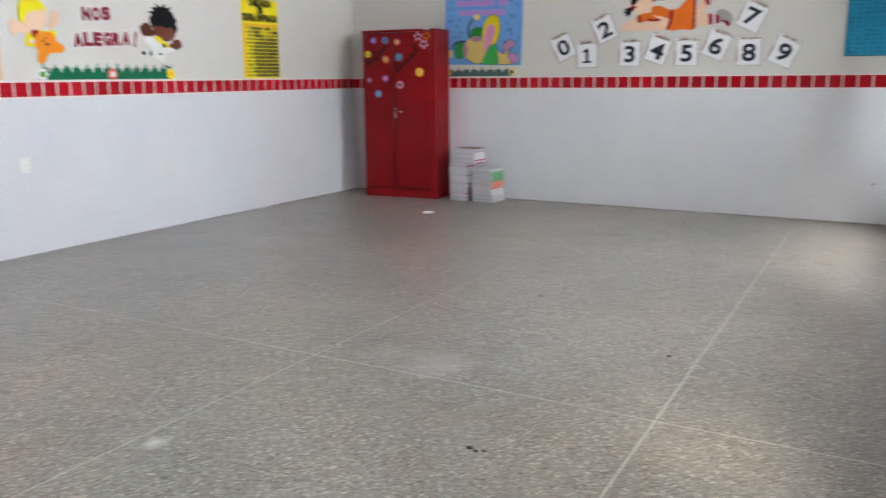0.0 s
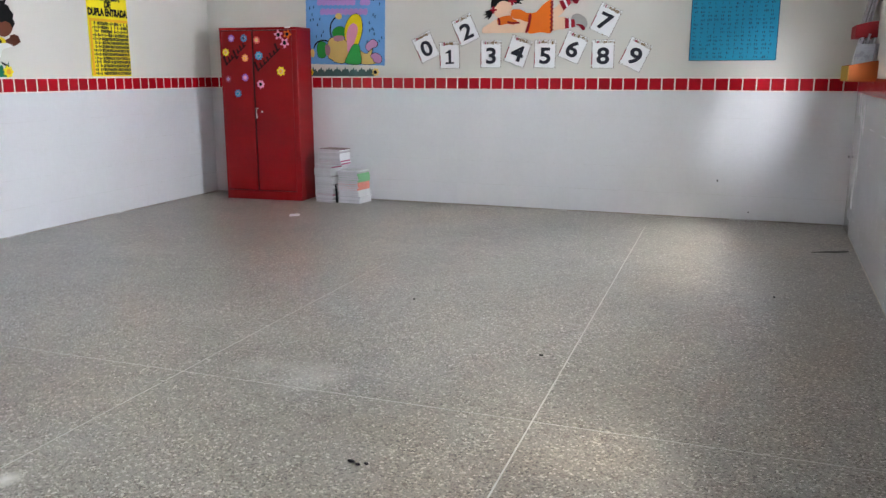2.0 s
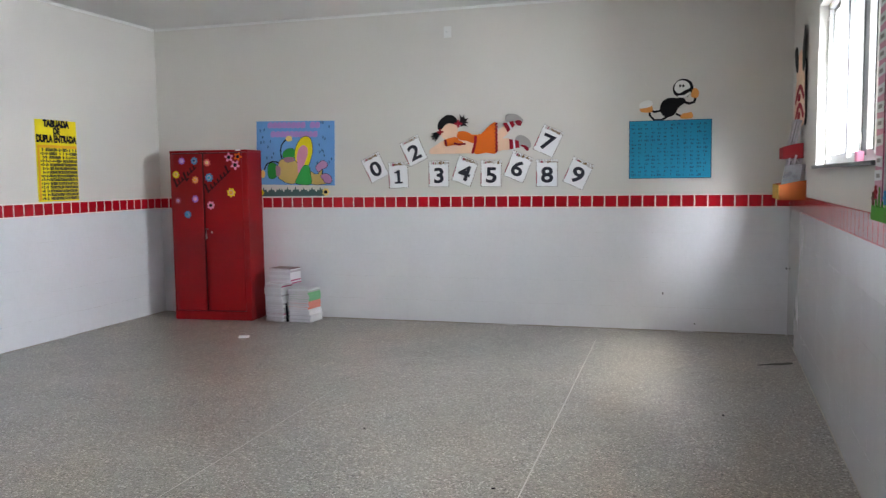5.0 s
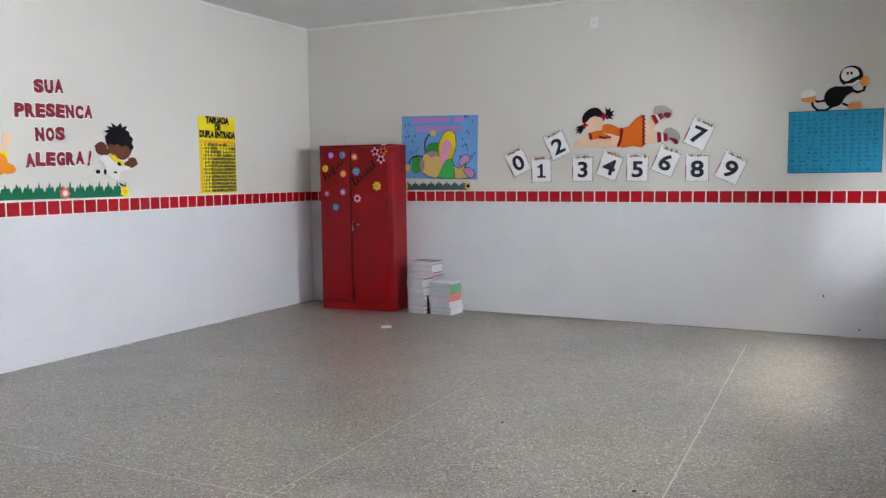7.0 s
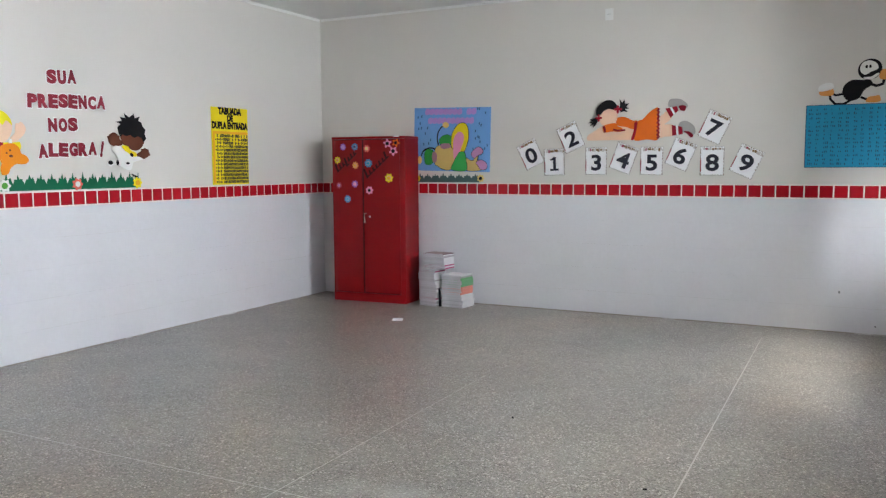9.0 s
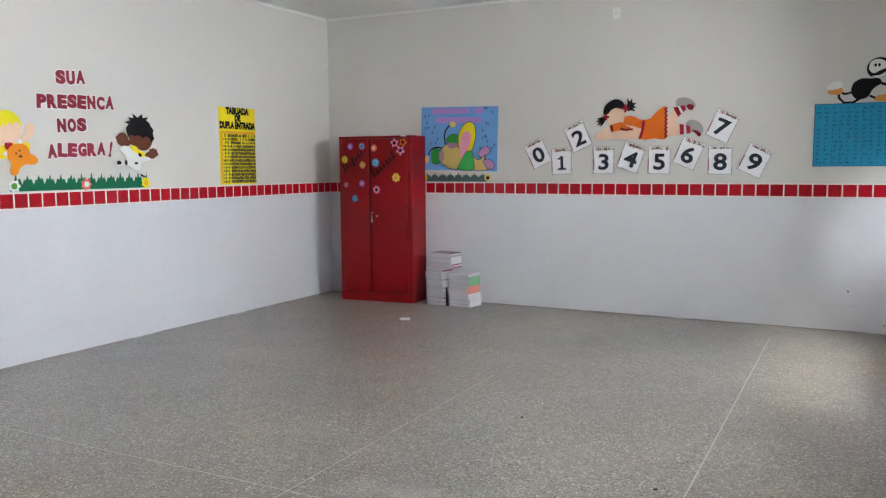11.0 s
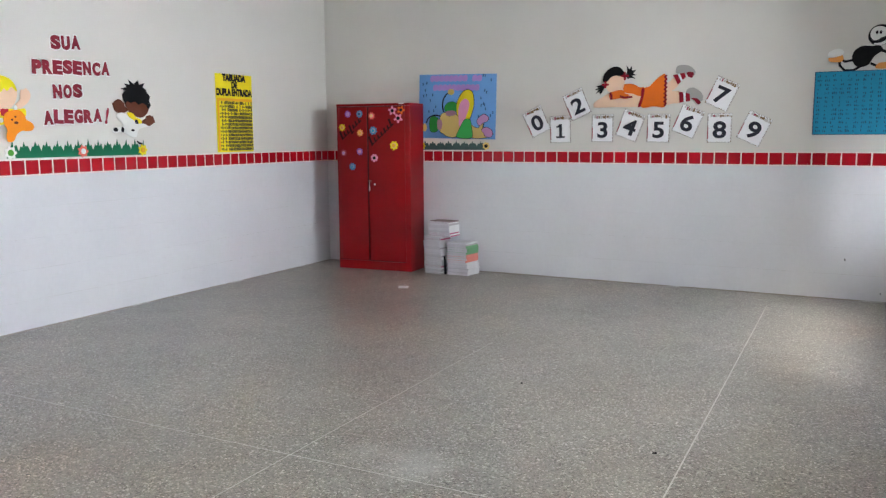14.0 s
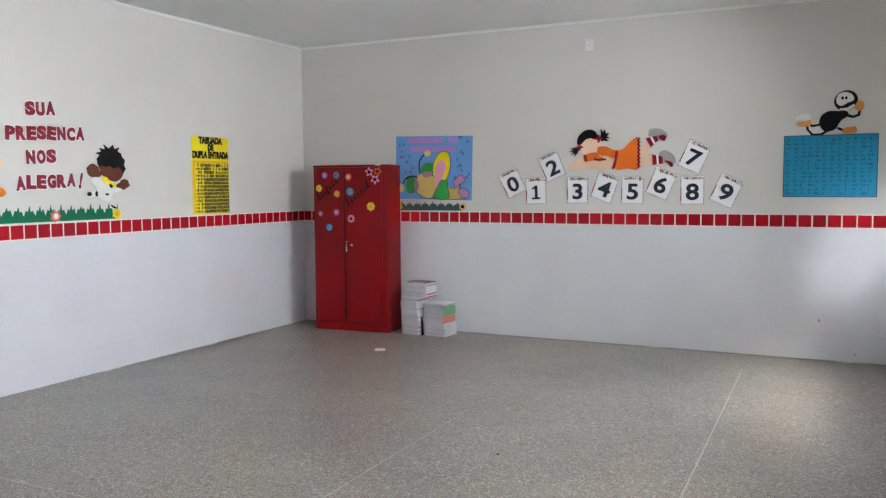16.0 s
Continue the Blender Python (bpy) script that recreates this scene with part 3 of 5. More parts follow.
# ---- number cards ----
def number_card(digit, u, v, turn):
    c = thing("number_card", f"white paper card with the printed number {digit}, taped to the wall", "card", at(BACK, u - 0.003, v + 0.004, 0.001, turn), "number cards")
    w, h = 0.240, 0.296
    sheet = bmesh.new()
    n = 6
    grid = [[sheet.verts.new((-w / 2 + w * i / n, -h / 2 + h * j / n, 0.002 + 0.006 * (abs(i - n / 2) / n) ** 2 + 0.004 * max(0, noise.noise((i * 0.4, j * 0.5, digit * 3.7))))) for i in range(n + 1)] for j in range(n + 1)]
    back = [[sheet.verts.new((v_.co.x, v_.co.y, v_.co.z - 0.0012)) for v_ in row] for row in grid]
    for j in range(n):
        for i in range(n):
            sheet.faces.new((grid[j][i], grid[j][i + 1], grid[j + 1][i + 1], grid[j + 1][i]))
            sheet.faces.new((back[j][i], back[j + 1][i], back[j + 1][i + 1], back[j][i + 1]))
    part("sheet", sheet, PAPER, c)
    for p in ((-w / 2, w / 2, -h / 2, -h / 2 + 0.0028), (-w / 2, w / 2, h / 2 - 0.0028, h / 2), (-w / 2, -w / 2 + 0.0028, -h / 2, h / 2), (w / 2 - 0.0028, w / 2, -h / 2, h / 2)):
        part("border_line", box(*p, 0.0030, 0.0064), GREY, c, "thin grey printed edge")
    r = random.Random(digit)
    for k in range(10):
        x0 = -w / 2 + 0.008 + k * (w - 0.016) / 10
        mat = PALE_INK if k in (1, 9) else DUSK if k == 2 else PAPER if k == 0 else r.choice((BROWN_INK, BROWN_INK, BROWN_INK, PALE_INK))
        part("border_mark", box(x0, x0 + r.uniform(0.014, 0.022), h / 2 - r.uniform(0.034, 0.048), h / 2 - r.uniform(0.010, 0.018), 0.0062, 0.0072), mat, c)
    for s in (-1, 1):
        for k in range(9):
            y0 = -h / 2 + 0.006 + k * (h - 0.02) / 9
            red = s < 0 and 0 < k < 5
            d = 0.009 if red else 0.006
            part("border_mark", box(s * (w / 2 - 0.004) - (d if s > 0 else 0), s * (w / 2 - 0.004) + (0 if s > 0 else d), y0, y0 + (0.028 if red else r.uniform(0.014, 0.024)), 0.0066, 0.0074), RED if red else r.choice((GREY, BROWN_INK, BROWN_INK)), c)
    for side in (-1, 1):
        for k in range(8):
            x0 = -w / 2 + 0.006 + k * (w - 0.016) / 8
            part("border_mark", box(x0, x0 + r.uniform(0.012, 0.020), side * (h / 2 - 0.007) - 0.0025, side * (h / 2 - 0.007) + 0.0025, 0.0066, 0.0074), r.choice((GREY, BROWN_INK, BROWN_INK)), c)
    if digit == 1:
        part("digit", plate([(-0.048, -0.094), (0.050, -0.094), (0.050, -0.074), (0.019, -0.074), (0.019, 0.058), (-0.008, 0.058), (-0.024, 0.040), (-0.046, 0.036), (-0.046, 0.020), (-0.013, 0.022), (-0.013, -0.074), (-0.048, -0.074)], 0.0072, 0.0090), NAVY_INK, c)
    else:
        writing("digit", str(digit), 0.230, NAVY_INK, c, 0.002, -0.018, 0.0072, 0.0058, 1.18)


NAVY_INK = surface("navy_ink", (0.010, 0.012, 0.026), 0.7)
BROWN_INK = surface("brown_ink", (0.22, 0.13, 0.055), 0.7)
PALE_INK = surface("pale_ink", (0.55, 0.52, 0.50), 0.7)
for d, (u, v, turn) in enumerate(((2.855, 1.75, 26), (3.137, 1.659, 2), (3.322, 1.929, 24), (3.613, 1.668, 0), (3.916, 1.696, -20), (4.211, 1.664, -1), (4.512, 1.732, -23), (4.840, 2.001, -25), (4.824, 1.660, 0), (5.157, 1.652, -25))):
    number_card(d, u, v, turn)


# ---- posters on the far wall ----
def sheet_thing(name, label, category, wall, u0, u1, v0, v1, material, curl=0.004, w=0.001):
    p = thing(name, label, category, wall @ Matrix.Translation((u0, v0, w)))
    W, H = u1 - u0, v1 - v0
    bm = bmesh.new()
    n, k = 16, 12
    front = [[bm.verts.new((W * i / n, H * j / k, 0.002 + curl * (0.5 + 0.5 * noise.noise((u0 + W * i / n * 2.2, v0 + H * j / k * 2.2, 4))))) for i in range(n + 1)] for j in range(k + 1)]
    back = [[bm.verts.new((q.co.x, q.co.y, 0.0)) for q in row] for row in front]
    for j in range(k):
        for i in range(n):
            bm.faces.new((front[j][i], front[j][i + 1], front[j + 1][i + 1], front[j + 1][i]))
            bm.faces.new((back[j][i], back[j + 1][i], back[j + 1][i + 1], back[j][i + 1]))
    for a, b_ in ((front[0], back[0]), (front[-1], back[-1]), ([r[0] for r in front], [r[0] for r in back]), ([r[-1] for r in front], [r[-1] for r in back])):
        for i in range(len(a) - 1):
            bm.faces.new((a[i], a[i + 1], b_[i + 1], b_[i]))
    part("sheet", bm, material, p)
    return p


def grown(points, d):
    """The outline moved outwards by d."""
    n = len(points)
    area = sum(points[i][0] * points[(i + 1) % n][1] - points[(i + 1) % n][0] * points[i][1] for i in range(n))
    out = []
    for i in range(n):
        e = Vector(points[(i + 1) % n]) - Vector(points[i - 1])
        e = e.normalized() * d * (1 if area > 0 else -1) if e.length > 1e-9 else e
        out.append((points[i][0] + e.y, points[i][1] - e.x))
    return out


def cut(parent, name, outline, level, material, thick=0.004, label="", edge=0.0):
    """One foam layer; level counts the layers under it. edge: a dark drawn rim round it."""
    w = 0.005 + level * 0.004
    if edge:
        part("drawn_rim", plate(grown(outline, edge), w - 0.001, w + thick * 0.4), INK, parent)
    return part(name, plate(outline, w, w + thick, soft=0.0012), material, parent, label)


MUTED_ROSE = foam("muted_rose", (0.42, 0.22, 0.28))
LEAF_GREEN = foam("leaf_green", (0.05, 0.40, 0.09))
DULL_YELLOW = foam("dull_yellow", (0.66, 0.47, 0.16))
MAUVE_PINK = foam("mauve_pink", (0.55, 0.27, 0.50))
poster = sheet_thing("poster", "blue foam poster with a cheerful cut-out figure and pink lettering", "poster", BACK, 1.353, 2.357, 1.560, 2.305, BLUE)
poster.matrix_world = BACK @ Matrix.Translation((1.855, 1.938, 0.001)) @ Matrix.Rotation(radians(-1.3), 4, 'Z') @ Matrix.Translation((-0.502, -0.372, 0))
r = random.Random(3)
for row, (v, n, u0, du) in enumerate(((0.665, 11, 0.15, 0.061), (0.560, 10, 0.19, 0.060))):
    for k in range(n):
        if row == 0 and k in (8,):
            continue
        cut(poster, "letter_bar", smooth([(u0 + k * du, v), (u0 + k * du + 0.056, v + 0.004), (u0 + k * du + 0.056, v + 0.066), (u0 + k * du + 0.004, v + 0.058)], 2), 0, MAUVE, 0.003, "")
for k in range(70):
    u, v = r.uniform(0.04, 0.97), r.uniform(0.10, 0.72)
    if 0.1 < u < 0.80 and v > 0.52 or 0.25 < u < 0.78 and v < 0.5:
        continue
    a = r.uniform(-0.5, 0.5)
    cut(poster, "confetti", bar((u, v), (u + 0.012 * math.sin(a), v + 0.030), 0.012), 0, NAVY, 0.002)
cut(poster, "antenna", band_along([(0.331, 0.308), (0.316, 0.365), (0.316, 0.410), (0.326, 0.458), (0.360, 0.509), (0.407, 0.541)], 0.015), 0, INK)
cut(poster, "antenna", band_along([(0.297, 0.253), (0.254, 0.271), (0.204, 0.271), (0.148, 0.251), (0.119, 0.222), (0.100, 0.176)], 0.015), 0, INK)
cut(poster, "tip", oval(0.427, 0.541, 0.042, 0.034), 1, SOFT_YELLOW)
cut(poster, "tip", oval(0.083, 0.125, 0.028, 0.048), 1, SOFT_YELLOW)
cut(poster, "bow", smooth([(0.347, 0.365), (0.384, 0.410), (0.456, 0.427), (0.509, 0.393), (0.499, 0.319), (0.420, 0.304), (0.360, 0.317)]), 1, GREEN, edge=0.004)
cut(poster, "bow", smooth([(0.155, 0.228), (0.204, 0.258), (0.264, 0.228), (0.277, 0.148), (0.240, 0.080), (0.167, 0.080), (0.148, 0.148)]), 1, GREEN, edge=0.004)
cut(poster, "outer_ear", smooth([(0.504, 0.388), (0.537, 0.479), (0.591, 0.546), (0.660, 0.564), (0.711, 0.518), (0.725, 0.399), (0.696, 0.285), (0.653, 0.205), (0.576, 0.171), (0.516, 0.262)]), 1, YELLOW, edge=0.006)
cut(poster, "head", smooth([(0.292, 0.085), (0.306, 0.160), (0.287, 0.217), (0.311, 0.281), (0.369, 0.301), (0.412, 0.258), (0.480, 0.285), (0.542, 0.244), (0.566, 0.148), (0.532, 0.057), (0.480, 0.016), (0.384, 0.029), (0.336, 0.057)]), 2, DULL_YELLOW, edge=0.006)
cut(poster, "bow_knot", smooth([(0.371, 0.317), (0.480, 0.324), (0.490, 0.276), (0.384, 0.265)]), 3, MUTED_ROSE)
cut(poster, "bow_knot", smooth([(0.259, 0.217), (0.316, 0.205), (0.311, 0.112), (0.264, 0.108)]), 3, MUTED_ROSE)
cut(poster, "inner_ear", smooth([(0.537, 0.239), (0.531, 0.331), (0.557, 0.418), (0.612, 0.463), (0.662, 0.436), (0.670, 0.365), (0.629, 0.251), (0.591, 0.171), (0.547, 0.144)]), 3, PINK)
cut(poster, "leg", smooth([(0.708, 0.020), (0.698, 0.153), (0.758, 0.130), (0.802, 0.134), (0.822, 0.180), (0.851, 0.194), (0.846, 0.121), (0.874, 0.089), (0.893, 0.057), (0.888, 0.020)]), 2, DULL_YELLOW, edge=0.005)
cut(poster, "trousers", smooth([(0.523, 0.020), (0.547, 0.103), (0.605, 0.208), (0.648, 0.230), (0.687, 0.217), (0.703, 0.144), (0.708, 0.016)]), 4, LEAF_GREEN, edge=0.005)
cut(poster, "shoe", smooth([(0.773, 0.208), (0.812, 0.258), (0.865, 0.287), (0.920, 0.248), (0.903, 0.208), (0.855, 0.190), (0.807, 0.157)]), 3, MAUVE_PINK, edge=0.005)
cut(poster, "shoe", smooth([(0.836, 0.108), (0.888, 0.137), (0.949, 0.116), (0.976, 0.068), (0.949, 0.028), (0.888, 0.034), (0.865, 0.068)]), 3, MAUVE_PINK, edge=0.005)


def grass_strip(name, label, wall, u0, u1, v, low, high, material, seed, flowers):
    g = thing(name, label, "wall decoration", wall @ Matrix.Translation((u0, v, 0.001)))
    r = random.Random(seed)
    pts, u, L = [(0.0, 0.0)], 0.0, u1 - u0
    pts.append((0.0, low))
    while u < L - 0.03:
        for k, hgt in ((0.2, 0.55), (0.38, 0.45), (0.5, 1.0), (0.62, 0.45), (0.8, 0.62), (1.0, 0.0)):
            w = r.uniform(0.95, 1.05)
            step = 0.105
            uu = u + k * step * w
            if uu < L:
                pts.append((uu, low + (high - low) * hgt * r.uniform(0.75, 1.0)))
        u += 0.105
    pts += [(L, low * 0.9), (L, 0.0)]
    pts = [p for i, p in enumerate(pts) if i == 0 or p[0] >= pts[i - 1][0] - 1e-6]
    part("grass_cutout", plate(pts, 0.0, 0.004), material, g)
    for u, vv, rad, p, e in flowers:
        f = part("flower", plate(petals(u, vv, rad, 7, 0.14), 0.004, 0.010, soft=0.001), p, g)
        part("flower_eye", plate(oval(u, vv, rad * 0.45, rad * 0.45, 0, 16), 0.010, 0.014, soft=0.001), e, f)
    return g


grass_strip("grass_border", "grey-green foam grass strip with small sunflowers under the poster", BACK, 1.375, 2.235, 1.436, 0.045, 0.112, GREY_GRASS, 2, ((0.02, 0.045, 0.042, YELLOW, INK), (0.86, 0.045, 0.048, SOFT_YELLOW, INK)))

# lying cut-out figure, plain shapes
figure = thing("foam_figure", "foam cut-out figure lying down in an orange dress above the numbers", "wall decoration", BACK @ Matrix.Translation((3.50, 1.893, 0.0)) @ Matrix.Diagonal((1.028, 1, 1, 1)))
cut(figure, "arm", smooth([(0.007, 0.015), (0.015, 0.055), (0.085, 0.099), (0.180, 0.151), (0.287, 0.129), (0.416, 0.151), (0.548, 0.136), (0.556, 0.018), (0.489, 0.000), (0.195, 0.000), (0.033, 0.000)]), 0, PEACH)
cut(figure, "head", smooth([(0.136, 0.265), (0.144, 0.195), (0.188, 0.151), (0.261, 0.147), (0.316, 0.188), (0.331, 0.265), (0.305, 0.339), (0.195, 0.339)]), 1, PEACH)
cut(figure, "hair", smooth([(0.107, 0.269), (0.110, 0.335), (0.151, 0.390), (0.213, 0.423), (0.276, 0.416), (0.320, 0.372), (0.328, 0.320), (0.291, 0.320), (0.239, 0.331), (0.188, 0.313), (0.147, 0.269)]), 2, BLACK)
cut(figure, "pigtail", [(0.346, 0.324), (0.357, 0.379), (0.350, 0.431), (0.379, 0.390), (0.401, 0.423), (0.408, 0.375), (0.449, 0.383), (0.420, 0.346), (0.453, 0.328), (0.408, 0.324), (0.442, 0.291), (0.390, 0.302), (0.364, 0.291)], 2, BLACK)
cut(figure, "pigtail", [(0.129, 0.224), (0.088, 0.239), (0.033, 0.224), (0.063, 0.210), (0.015, 0.188), (0.063, 0.188), (0.033, 0.151), (0.077, 0.173), (0.074, 0.136), (0.107, 0.173)], 2, BLACK)
cut(figure, "hair_bow", petals(0.335, 0.324, 0.046, 4, 0.3), 3, RED)
cut(figure, "hair_bow", petals(0.132, 0.239, 0.040, 4, 0.3), 3, RED)
cut(figure, "sleeve", smooth([(0.184, 0.151), (0.191, 0.085), (0.287, 0.092), (0.361, 0.085), (0.386, 0.121), (0.342, 0.144), (0.305, 0.180)]), 2, ORANGE)
cut(figure, "cuff", band_along([(0.184, 0.155), (0.199, 0.118), (0.199, 0.081)], 0.022), 3, MAROON)
cut(figure, "cuff", band_along([(0.287, 0.114), (0.335, 0.099), (0.416, 0.103)], 0.020), 3, MAROON)
cut(figure, "bodice", smooth([(0.309, 0.210), (0.335, 0.239), (0.416, 0.239), (0.489, 0.202), (0.541, 0.195), (0.534, 0.114), (0.475, 0.114), (0.423, 0.136), (0.342, 0.151)]), 1, ORANGE)
cut(figure, "belt", smooth([(0.512, 0.180), (0.541, 0.180), (0.530, 0.092), (0.504, 0.004), (0.478, 0.004), (0.504, 0.099)]), 3, RED)
cut(figure, "skirt", smooth([(0.537, 0.180), (0.592, 0.210), (0.651, 0.272), (0.703, 0.313), (0.747, 0.320), (0.758, 0.173), (0.754, 0.000), (0.637, 0.000), (0.508, 0.000)]), 2, ORANGE)
cut(figure, "hem", band_along([(0.752 + 0.009 * (-1) ** i, 0.318 - 0.0208 * i) for i in range(16)], 0.022), 3, MAROON)
cut(figure, "leg", smooth([(0.754, 0.202), (0.799, 0.261), (0.835, 0.283), (0.887, 0.239), (0.857, 0.188), (0.813, 0.151), (0.894, 0.144), (0.902, 0.040), (0.821, 0.026), (0.754, 0.026)]), 0, PEACH)
cut(figure, "shoe", smooth([(0.850, 0.335), (0.857, 0.397), (0.902, 0.412), (0.975, 0.401), (1.034, 0.350), (1.027, 0.309), (0.968, 0.313), (0.924, 0.320)]), 1, GREY)
cut(figure, "shoe", smooth([(0.953, 0.136), (0.975, 0.173), (1.027, 0.180), (1.097, 0.136), (1.119, 0.077), (1.100, 0.040), (1.034, 0.055), (0.975, 0.077)]), 1, GREY)
cut(figure, "sock_band", [(0.821, 0.313), (0.872, 0.217), (0.888, 0.232), (0.843, 0.317)], 2, RED)
cut(figure, "sock_band", [(0.843, 0.317), (0.888, 0.232), (0.903, 0.247), (0.865, 0.322)], 2, RED)
cut(figure, "sock_band", [(0.865, 0.322), (0.903, 0.247), (0.919, 0.261), (0.887, 0.326)], 2, PAPER)
cut(figure, "sock_band", [(0.887, 0.326), (0.919, 0.261), (0.934, 0.276), (0.909, 0.330)], 2, RED)
cut(figure, "sock_band", [(0.909, 0.330), (0.934, 0.276), (0.949, 0.291), (0.931, 0.335)], 2, RED)
cut(figure, "sock_band", [(0.887, 0.144), (0.894, 0.033), (0.915, 0.036), (0.907, 0.139)], 2, RED)
cut(figure, "sock_band", [(0.907, 0.139), (0.915, 0.036), (0.935, 0.039), (0.928, 0.135)], 2, RED)
cut(figure, "sock_band", [(0.928, 0.135), (0.935, 0.039), (0.956, 0.042), (0.949, 0.130)], 2, PAPER)
cut(figure, "sock_band", [(0.949, 0.130), (0.956, 0.042), (0.977, 0.045), (0.969, 0.126)], 2, RED)
cut(figure, "sock_band", [(0.969, 0.126), (0.977, 0.045), (0.997, 0.048), (0.990, 0.121)], 2, RED)
cut(figure, "shoe_strap", smooth([(0.953, 0.328), (0.975, 0.291), (1.012, 0.283), (1.023, 0.328), (0.983, 0.342)]), 3, MAROON)
cut(figure, "shoe_strap", smooth([(1.008, 0.077), (1.041, 0.048), (1.078, 0.011), (1.100, 0.033), (1.064, 0.070)]), 3, MAROON)

# blue number chart
chart = sheet_thing("number_chart", "bright blue foam chart with rows of small written numbers", "poster", BACK, 5.680, 6.497, 1.592, 2.186, CYAN, 0.006)
r = random.Random(11)
TEAL_INK = surface("teal_ink", (0.008, 0.085, 0.17), 0.7)
for j in range(14):
    bm = bmesh.new()
    for i in range(12):
        u, v = 0.030 + i * 0.0645 + r.uniform(-0.005, 0.005), 0.026 + j * 0.0395 + r.uniform(-0.004, 0.004)
        for k in range(r.choice((1, 2, 2, 3))):
            box(u + k * 0.015, u + k * 0.015 + r.uniform(0.005, 0.010), v, v + r.uniform(0.012, 0.024), 0.0068, 0.0085, bm=bm)
    tagged(part("number_line", bm, TEAL_INK, chart, "row of small dark written marks"), kind="stuff")
for p in ((0.0, 0.817, 0.0, 0.006), (0.0, 0.817, 0.588, 0.594), (0.0, 0.007, 0.006, 0.588), (0.810, 0.817, 0.006, 0.588)):
    part("edge_line", box(*p, 0.0064, 0.0088), TEAL_INK, chart, "thin dark drawn edge")

# plain dark cut-out above the chart
ant = thing("foam_figure", "black and orange foam cut-out lying on top of the blue chart", "wall decoration", BACK @ Matrix.Translation((6.125, 2.316, 0.0)) @ Matrix.Diagonal((0.97, 0.97, 1, 1)))
cut(ant, "body", smooth([(-0.140, -0.03), (-0.125, 0.05), (-0.06, 0.095), (0.03, 0.092), (0.095, 0.090), (0.115, 0.045), (0.05, -0.005), (0.00, -0.085), (-0.09, -0.10)]), 0, BLACK)
cut(ant, "head", oval(0.09, 0.19, 0.105, 0.098, 20), 1, BLACK)
cut(ant, "face", smooth([(0.005, 0.185), (0.022, 0.250), (0.08, 0.272), (0.14, 0.248), (0.160, 0.195), (0.11, 0.168), (0.045, 0.140)]), 2, WHITE)
cut(ant, "collar", smooth([(0.04, 0.115), (0.10, 0.12), (0.155, 0.15), (0.17, 0.135), (0.11, 0.095), (0.05, 0.10)]), 2, WHITE)
cut(ant, "muzzle", smooth([(0.075, 0.135), (0.10, 0.165), (0.145, 0.17), (0.135, 0.14)]), 3, BLACK)
for u in (0.060, 0.092):
    cut(ant, "dot", oval(u, 0.215, 0.011, 0.016), 3, BLACK)
cut(ant, "arm", band_along([(0.09, 0.055), (0.15, 0.03), (0.205, 0.045), (0.215, 0.10), (0.20, 0.14)], 0.026), 0, BLACK)
cut(ant, "hand", smooth([(0.175, 0.10), (0.18, 0.17), (0.22, 0.185), (0.25, 0.15), (0.235, 0.09)]), 1, TANGERINE)
cut(ant, "leg", band_along([(-0.08, 0.0), (-0.14, -0.035), (-0.20, -0.045), (-0.24, -0.02)], 0.022), 0, BLACK)
cut(ant, "leg", band_along([(-0.04, -0.08), (-0.12, -0.13), (-0.20, -0.13), (-0.245, -0.08), (-0.25, -0.03)], 0.022), 0, BLACK)
cut(ant, "foot", smooth([(-0.335, -0.04), (-0.34, 0.01), (-0.28, 0.035), (-0.22, 0.01), (-0.23, -0.045)]), 1, TANGERINE)
cut(ant, "foot_sole", smooth([(-0.35, 0.0), (-0.345, 0.05), (-0.27, 0.08), (-0.22, 0.06), (-0.225, 0.02), (-0.29, 0.0)]), 2, WHITE)
cut(ant, "leg", band_along([(0.02, -0.07), (0.07, -0.095), (0.10, -0.09)], 0.022), 1, BLACK)
cut(ant, "foot", smooth([(0.07, -0.12), (0.085, -0.075), (0.14, -0.065), (0.18, -0.062), (0.185, -0.12)]), 2, TANGERINE)

# ---- long wall ----
table = sheet_thing("times_table_chart", "yellow multiplication table chart with black lettering on the wall", "poster", LEFT, -2.012, -1.437, 1.437, 2.270, YELLOW, 0.006)
for text, v, size, wide in (("TABUADA", 0.795, 0.096, 0.80), ("DE", 0.720, 0.090, 0.80), ("DUPLA ENTRADA", 0.640, 0.098, 0.715)):
    writing("title", text, size, INK, table, 0.288, v, 0.0085, 0.0062, wide)
r = random.Random(21)
OLIVE_INK = surface("olive_ink", (0.085, 0.070, 0.012), 0.7)
part("number_field", box(0.012, 0.562, 0.012, 0.580, 0.006, 0.0085), YELLOW, table, "yellow printed number field")
part("field_edge", box(0.012, 0.562, 0.546, 0.576, 0.0080, 0.0106), AMBER, table, "amber printed heading row")
part("field_edge", box(0.012, 0.040, 0.014, 0.546, 0.0080, 0.0106), AMBER, table, "amber printed first column")
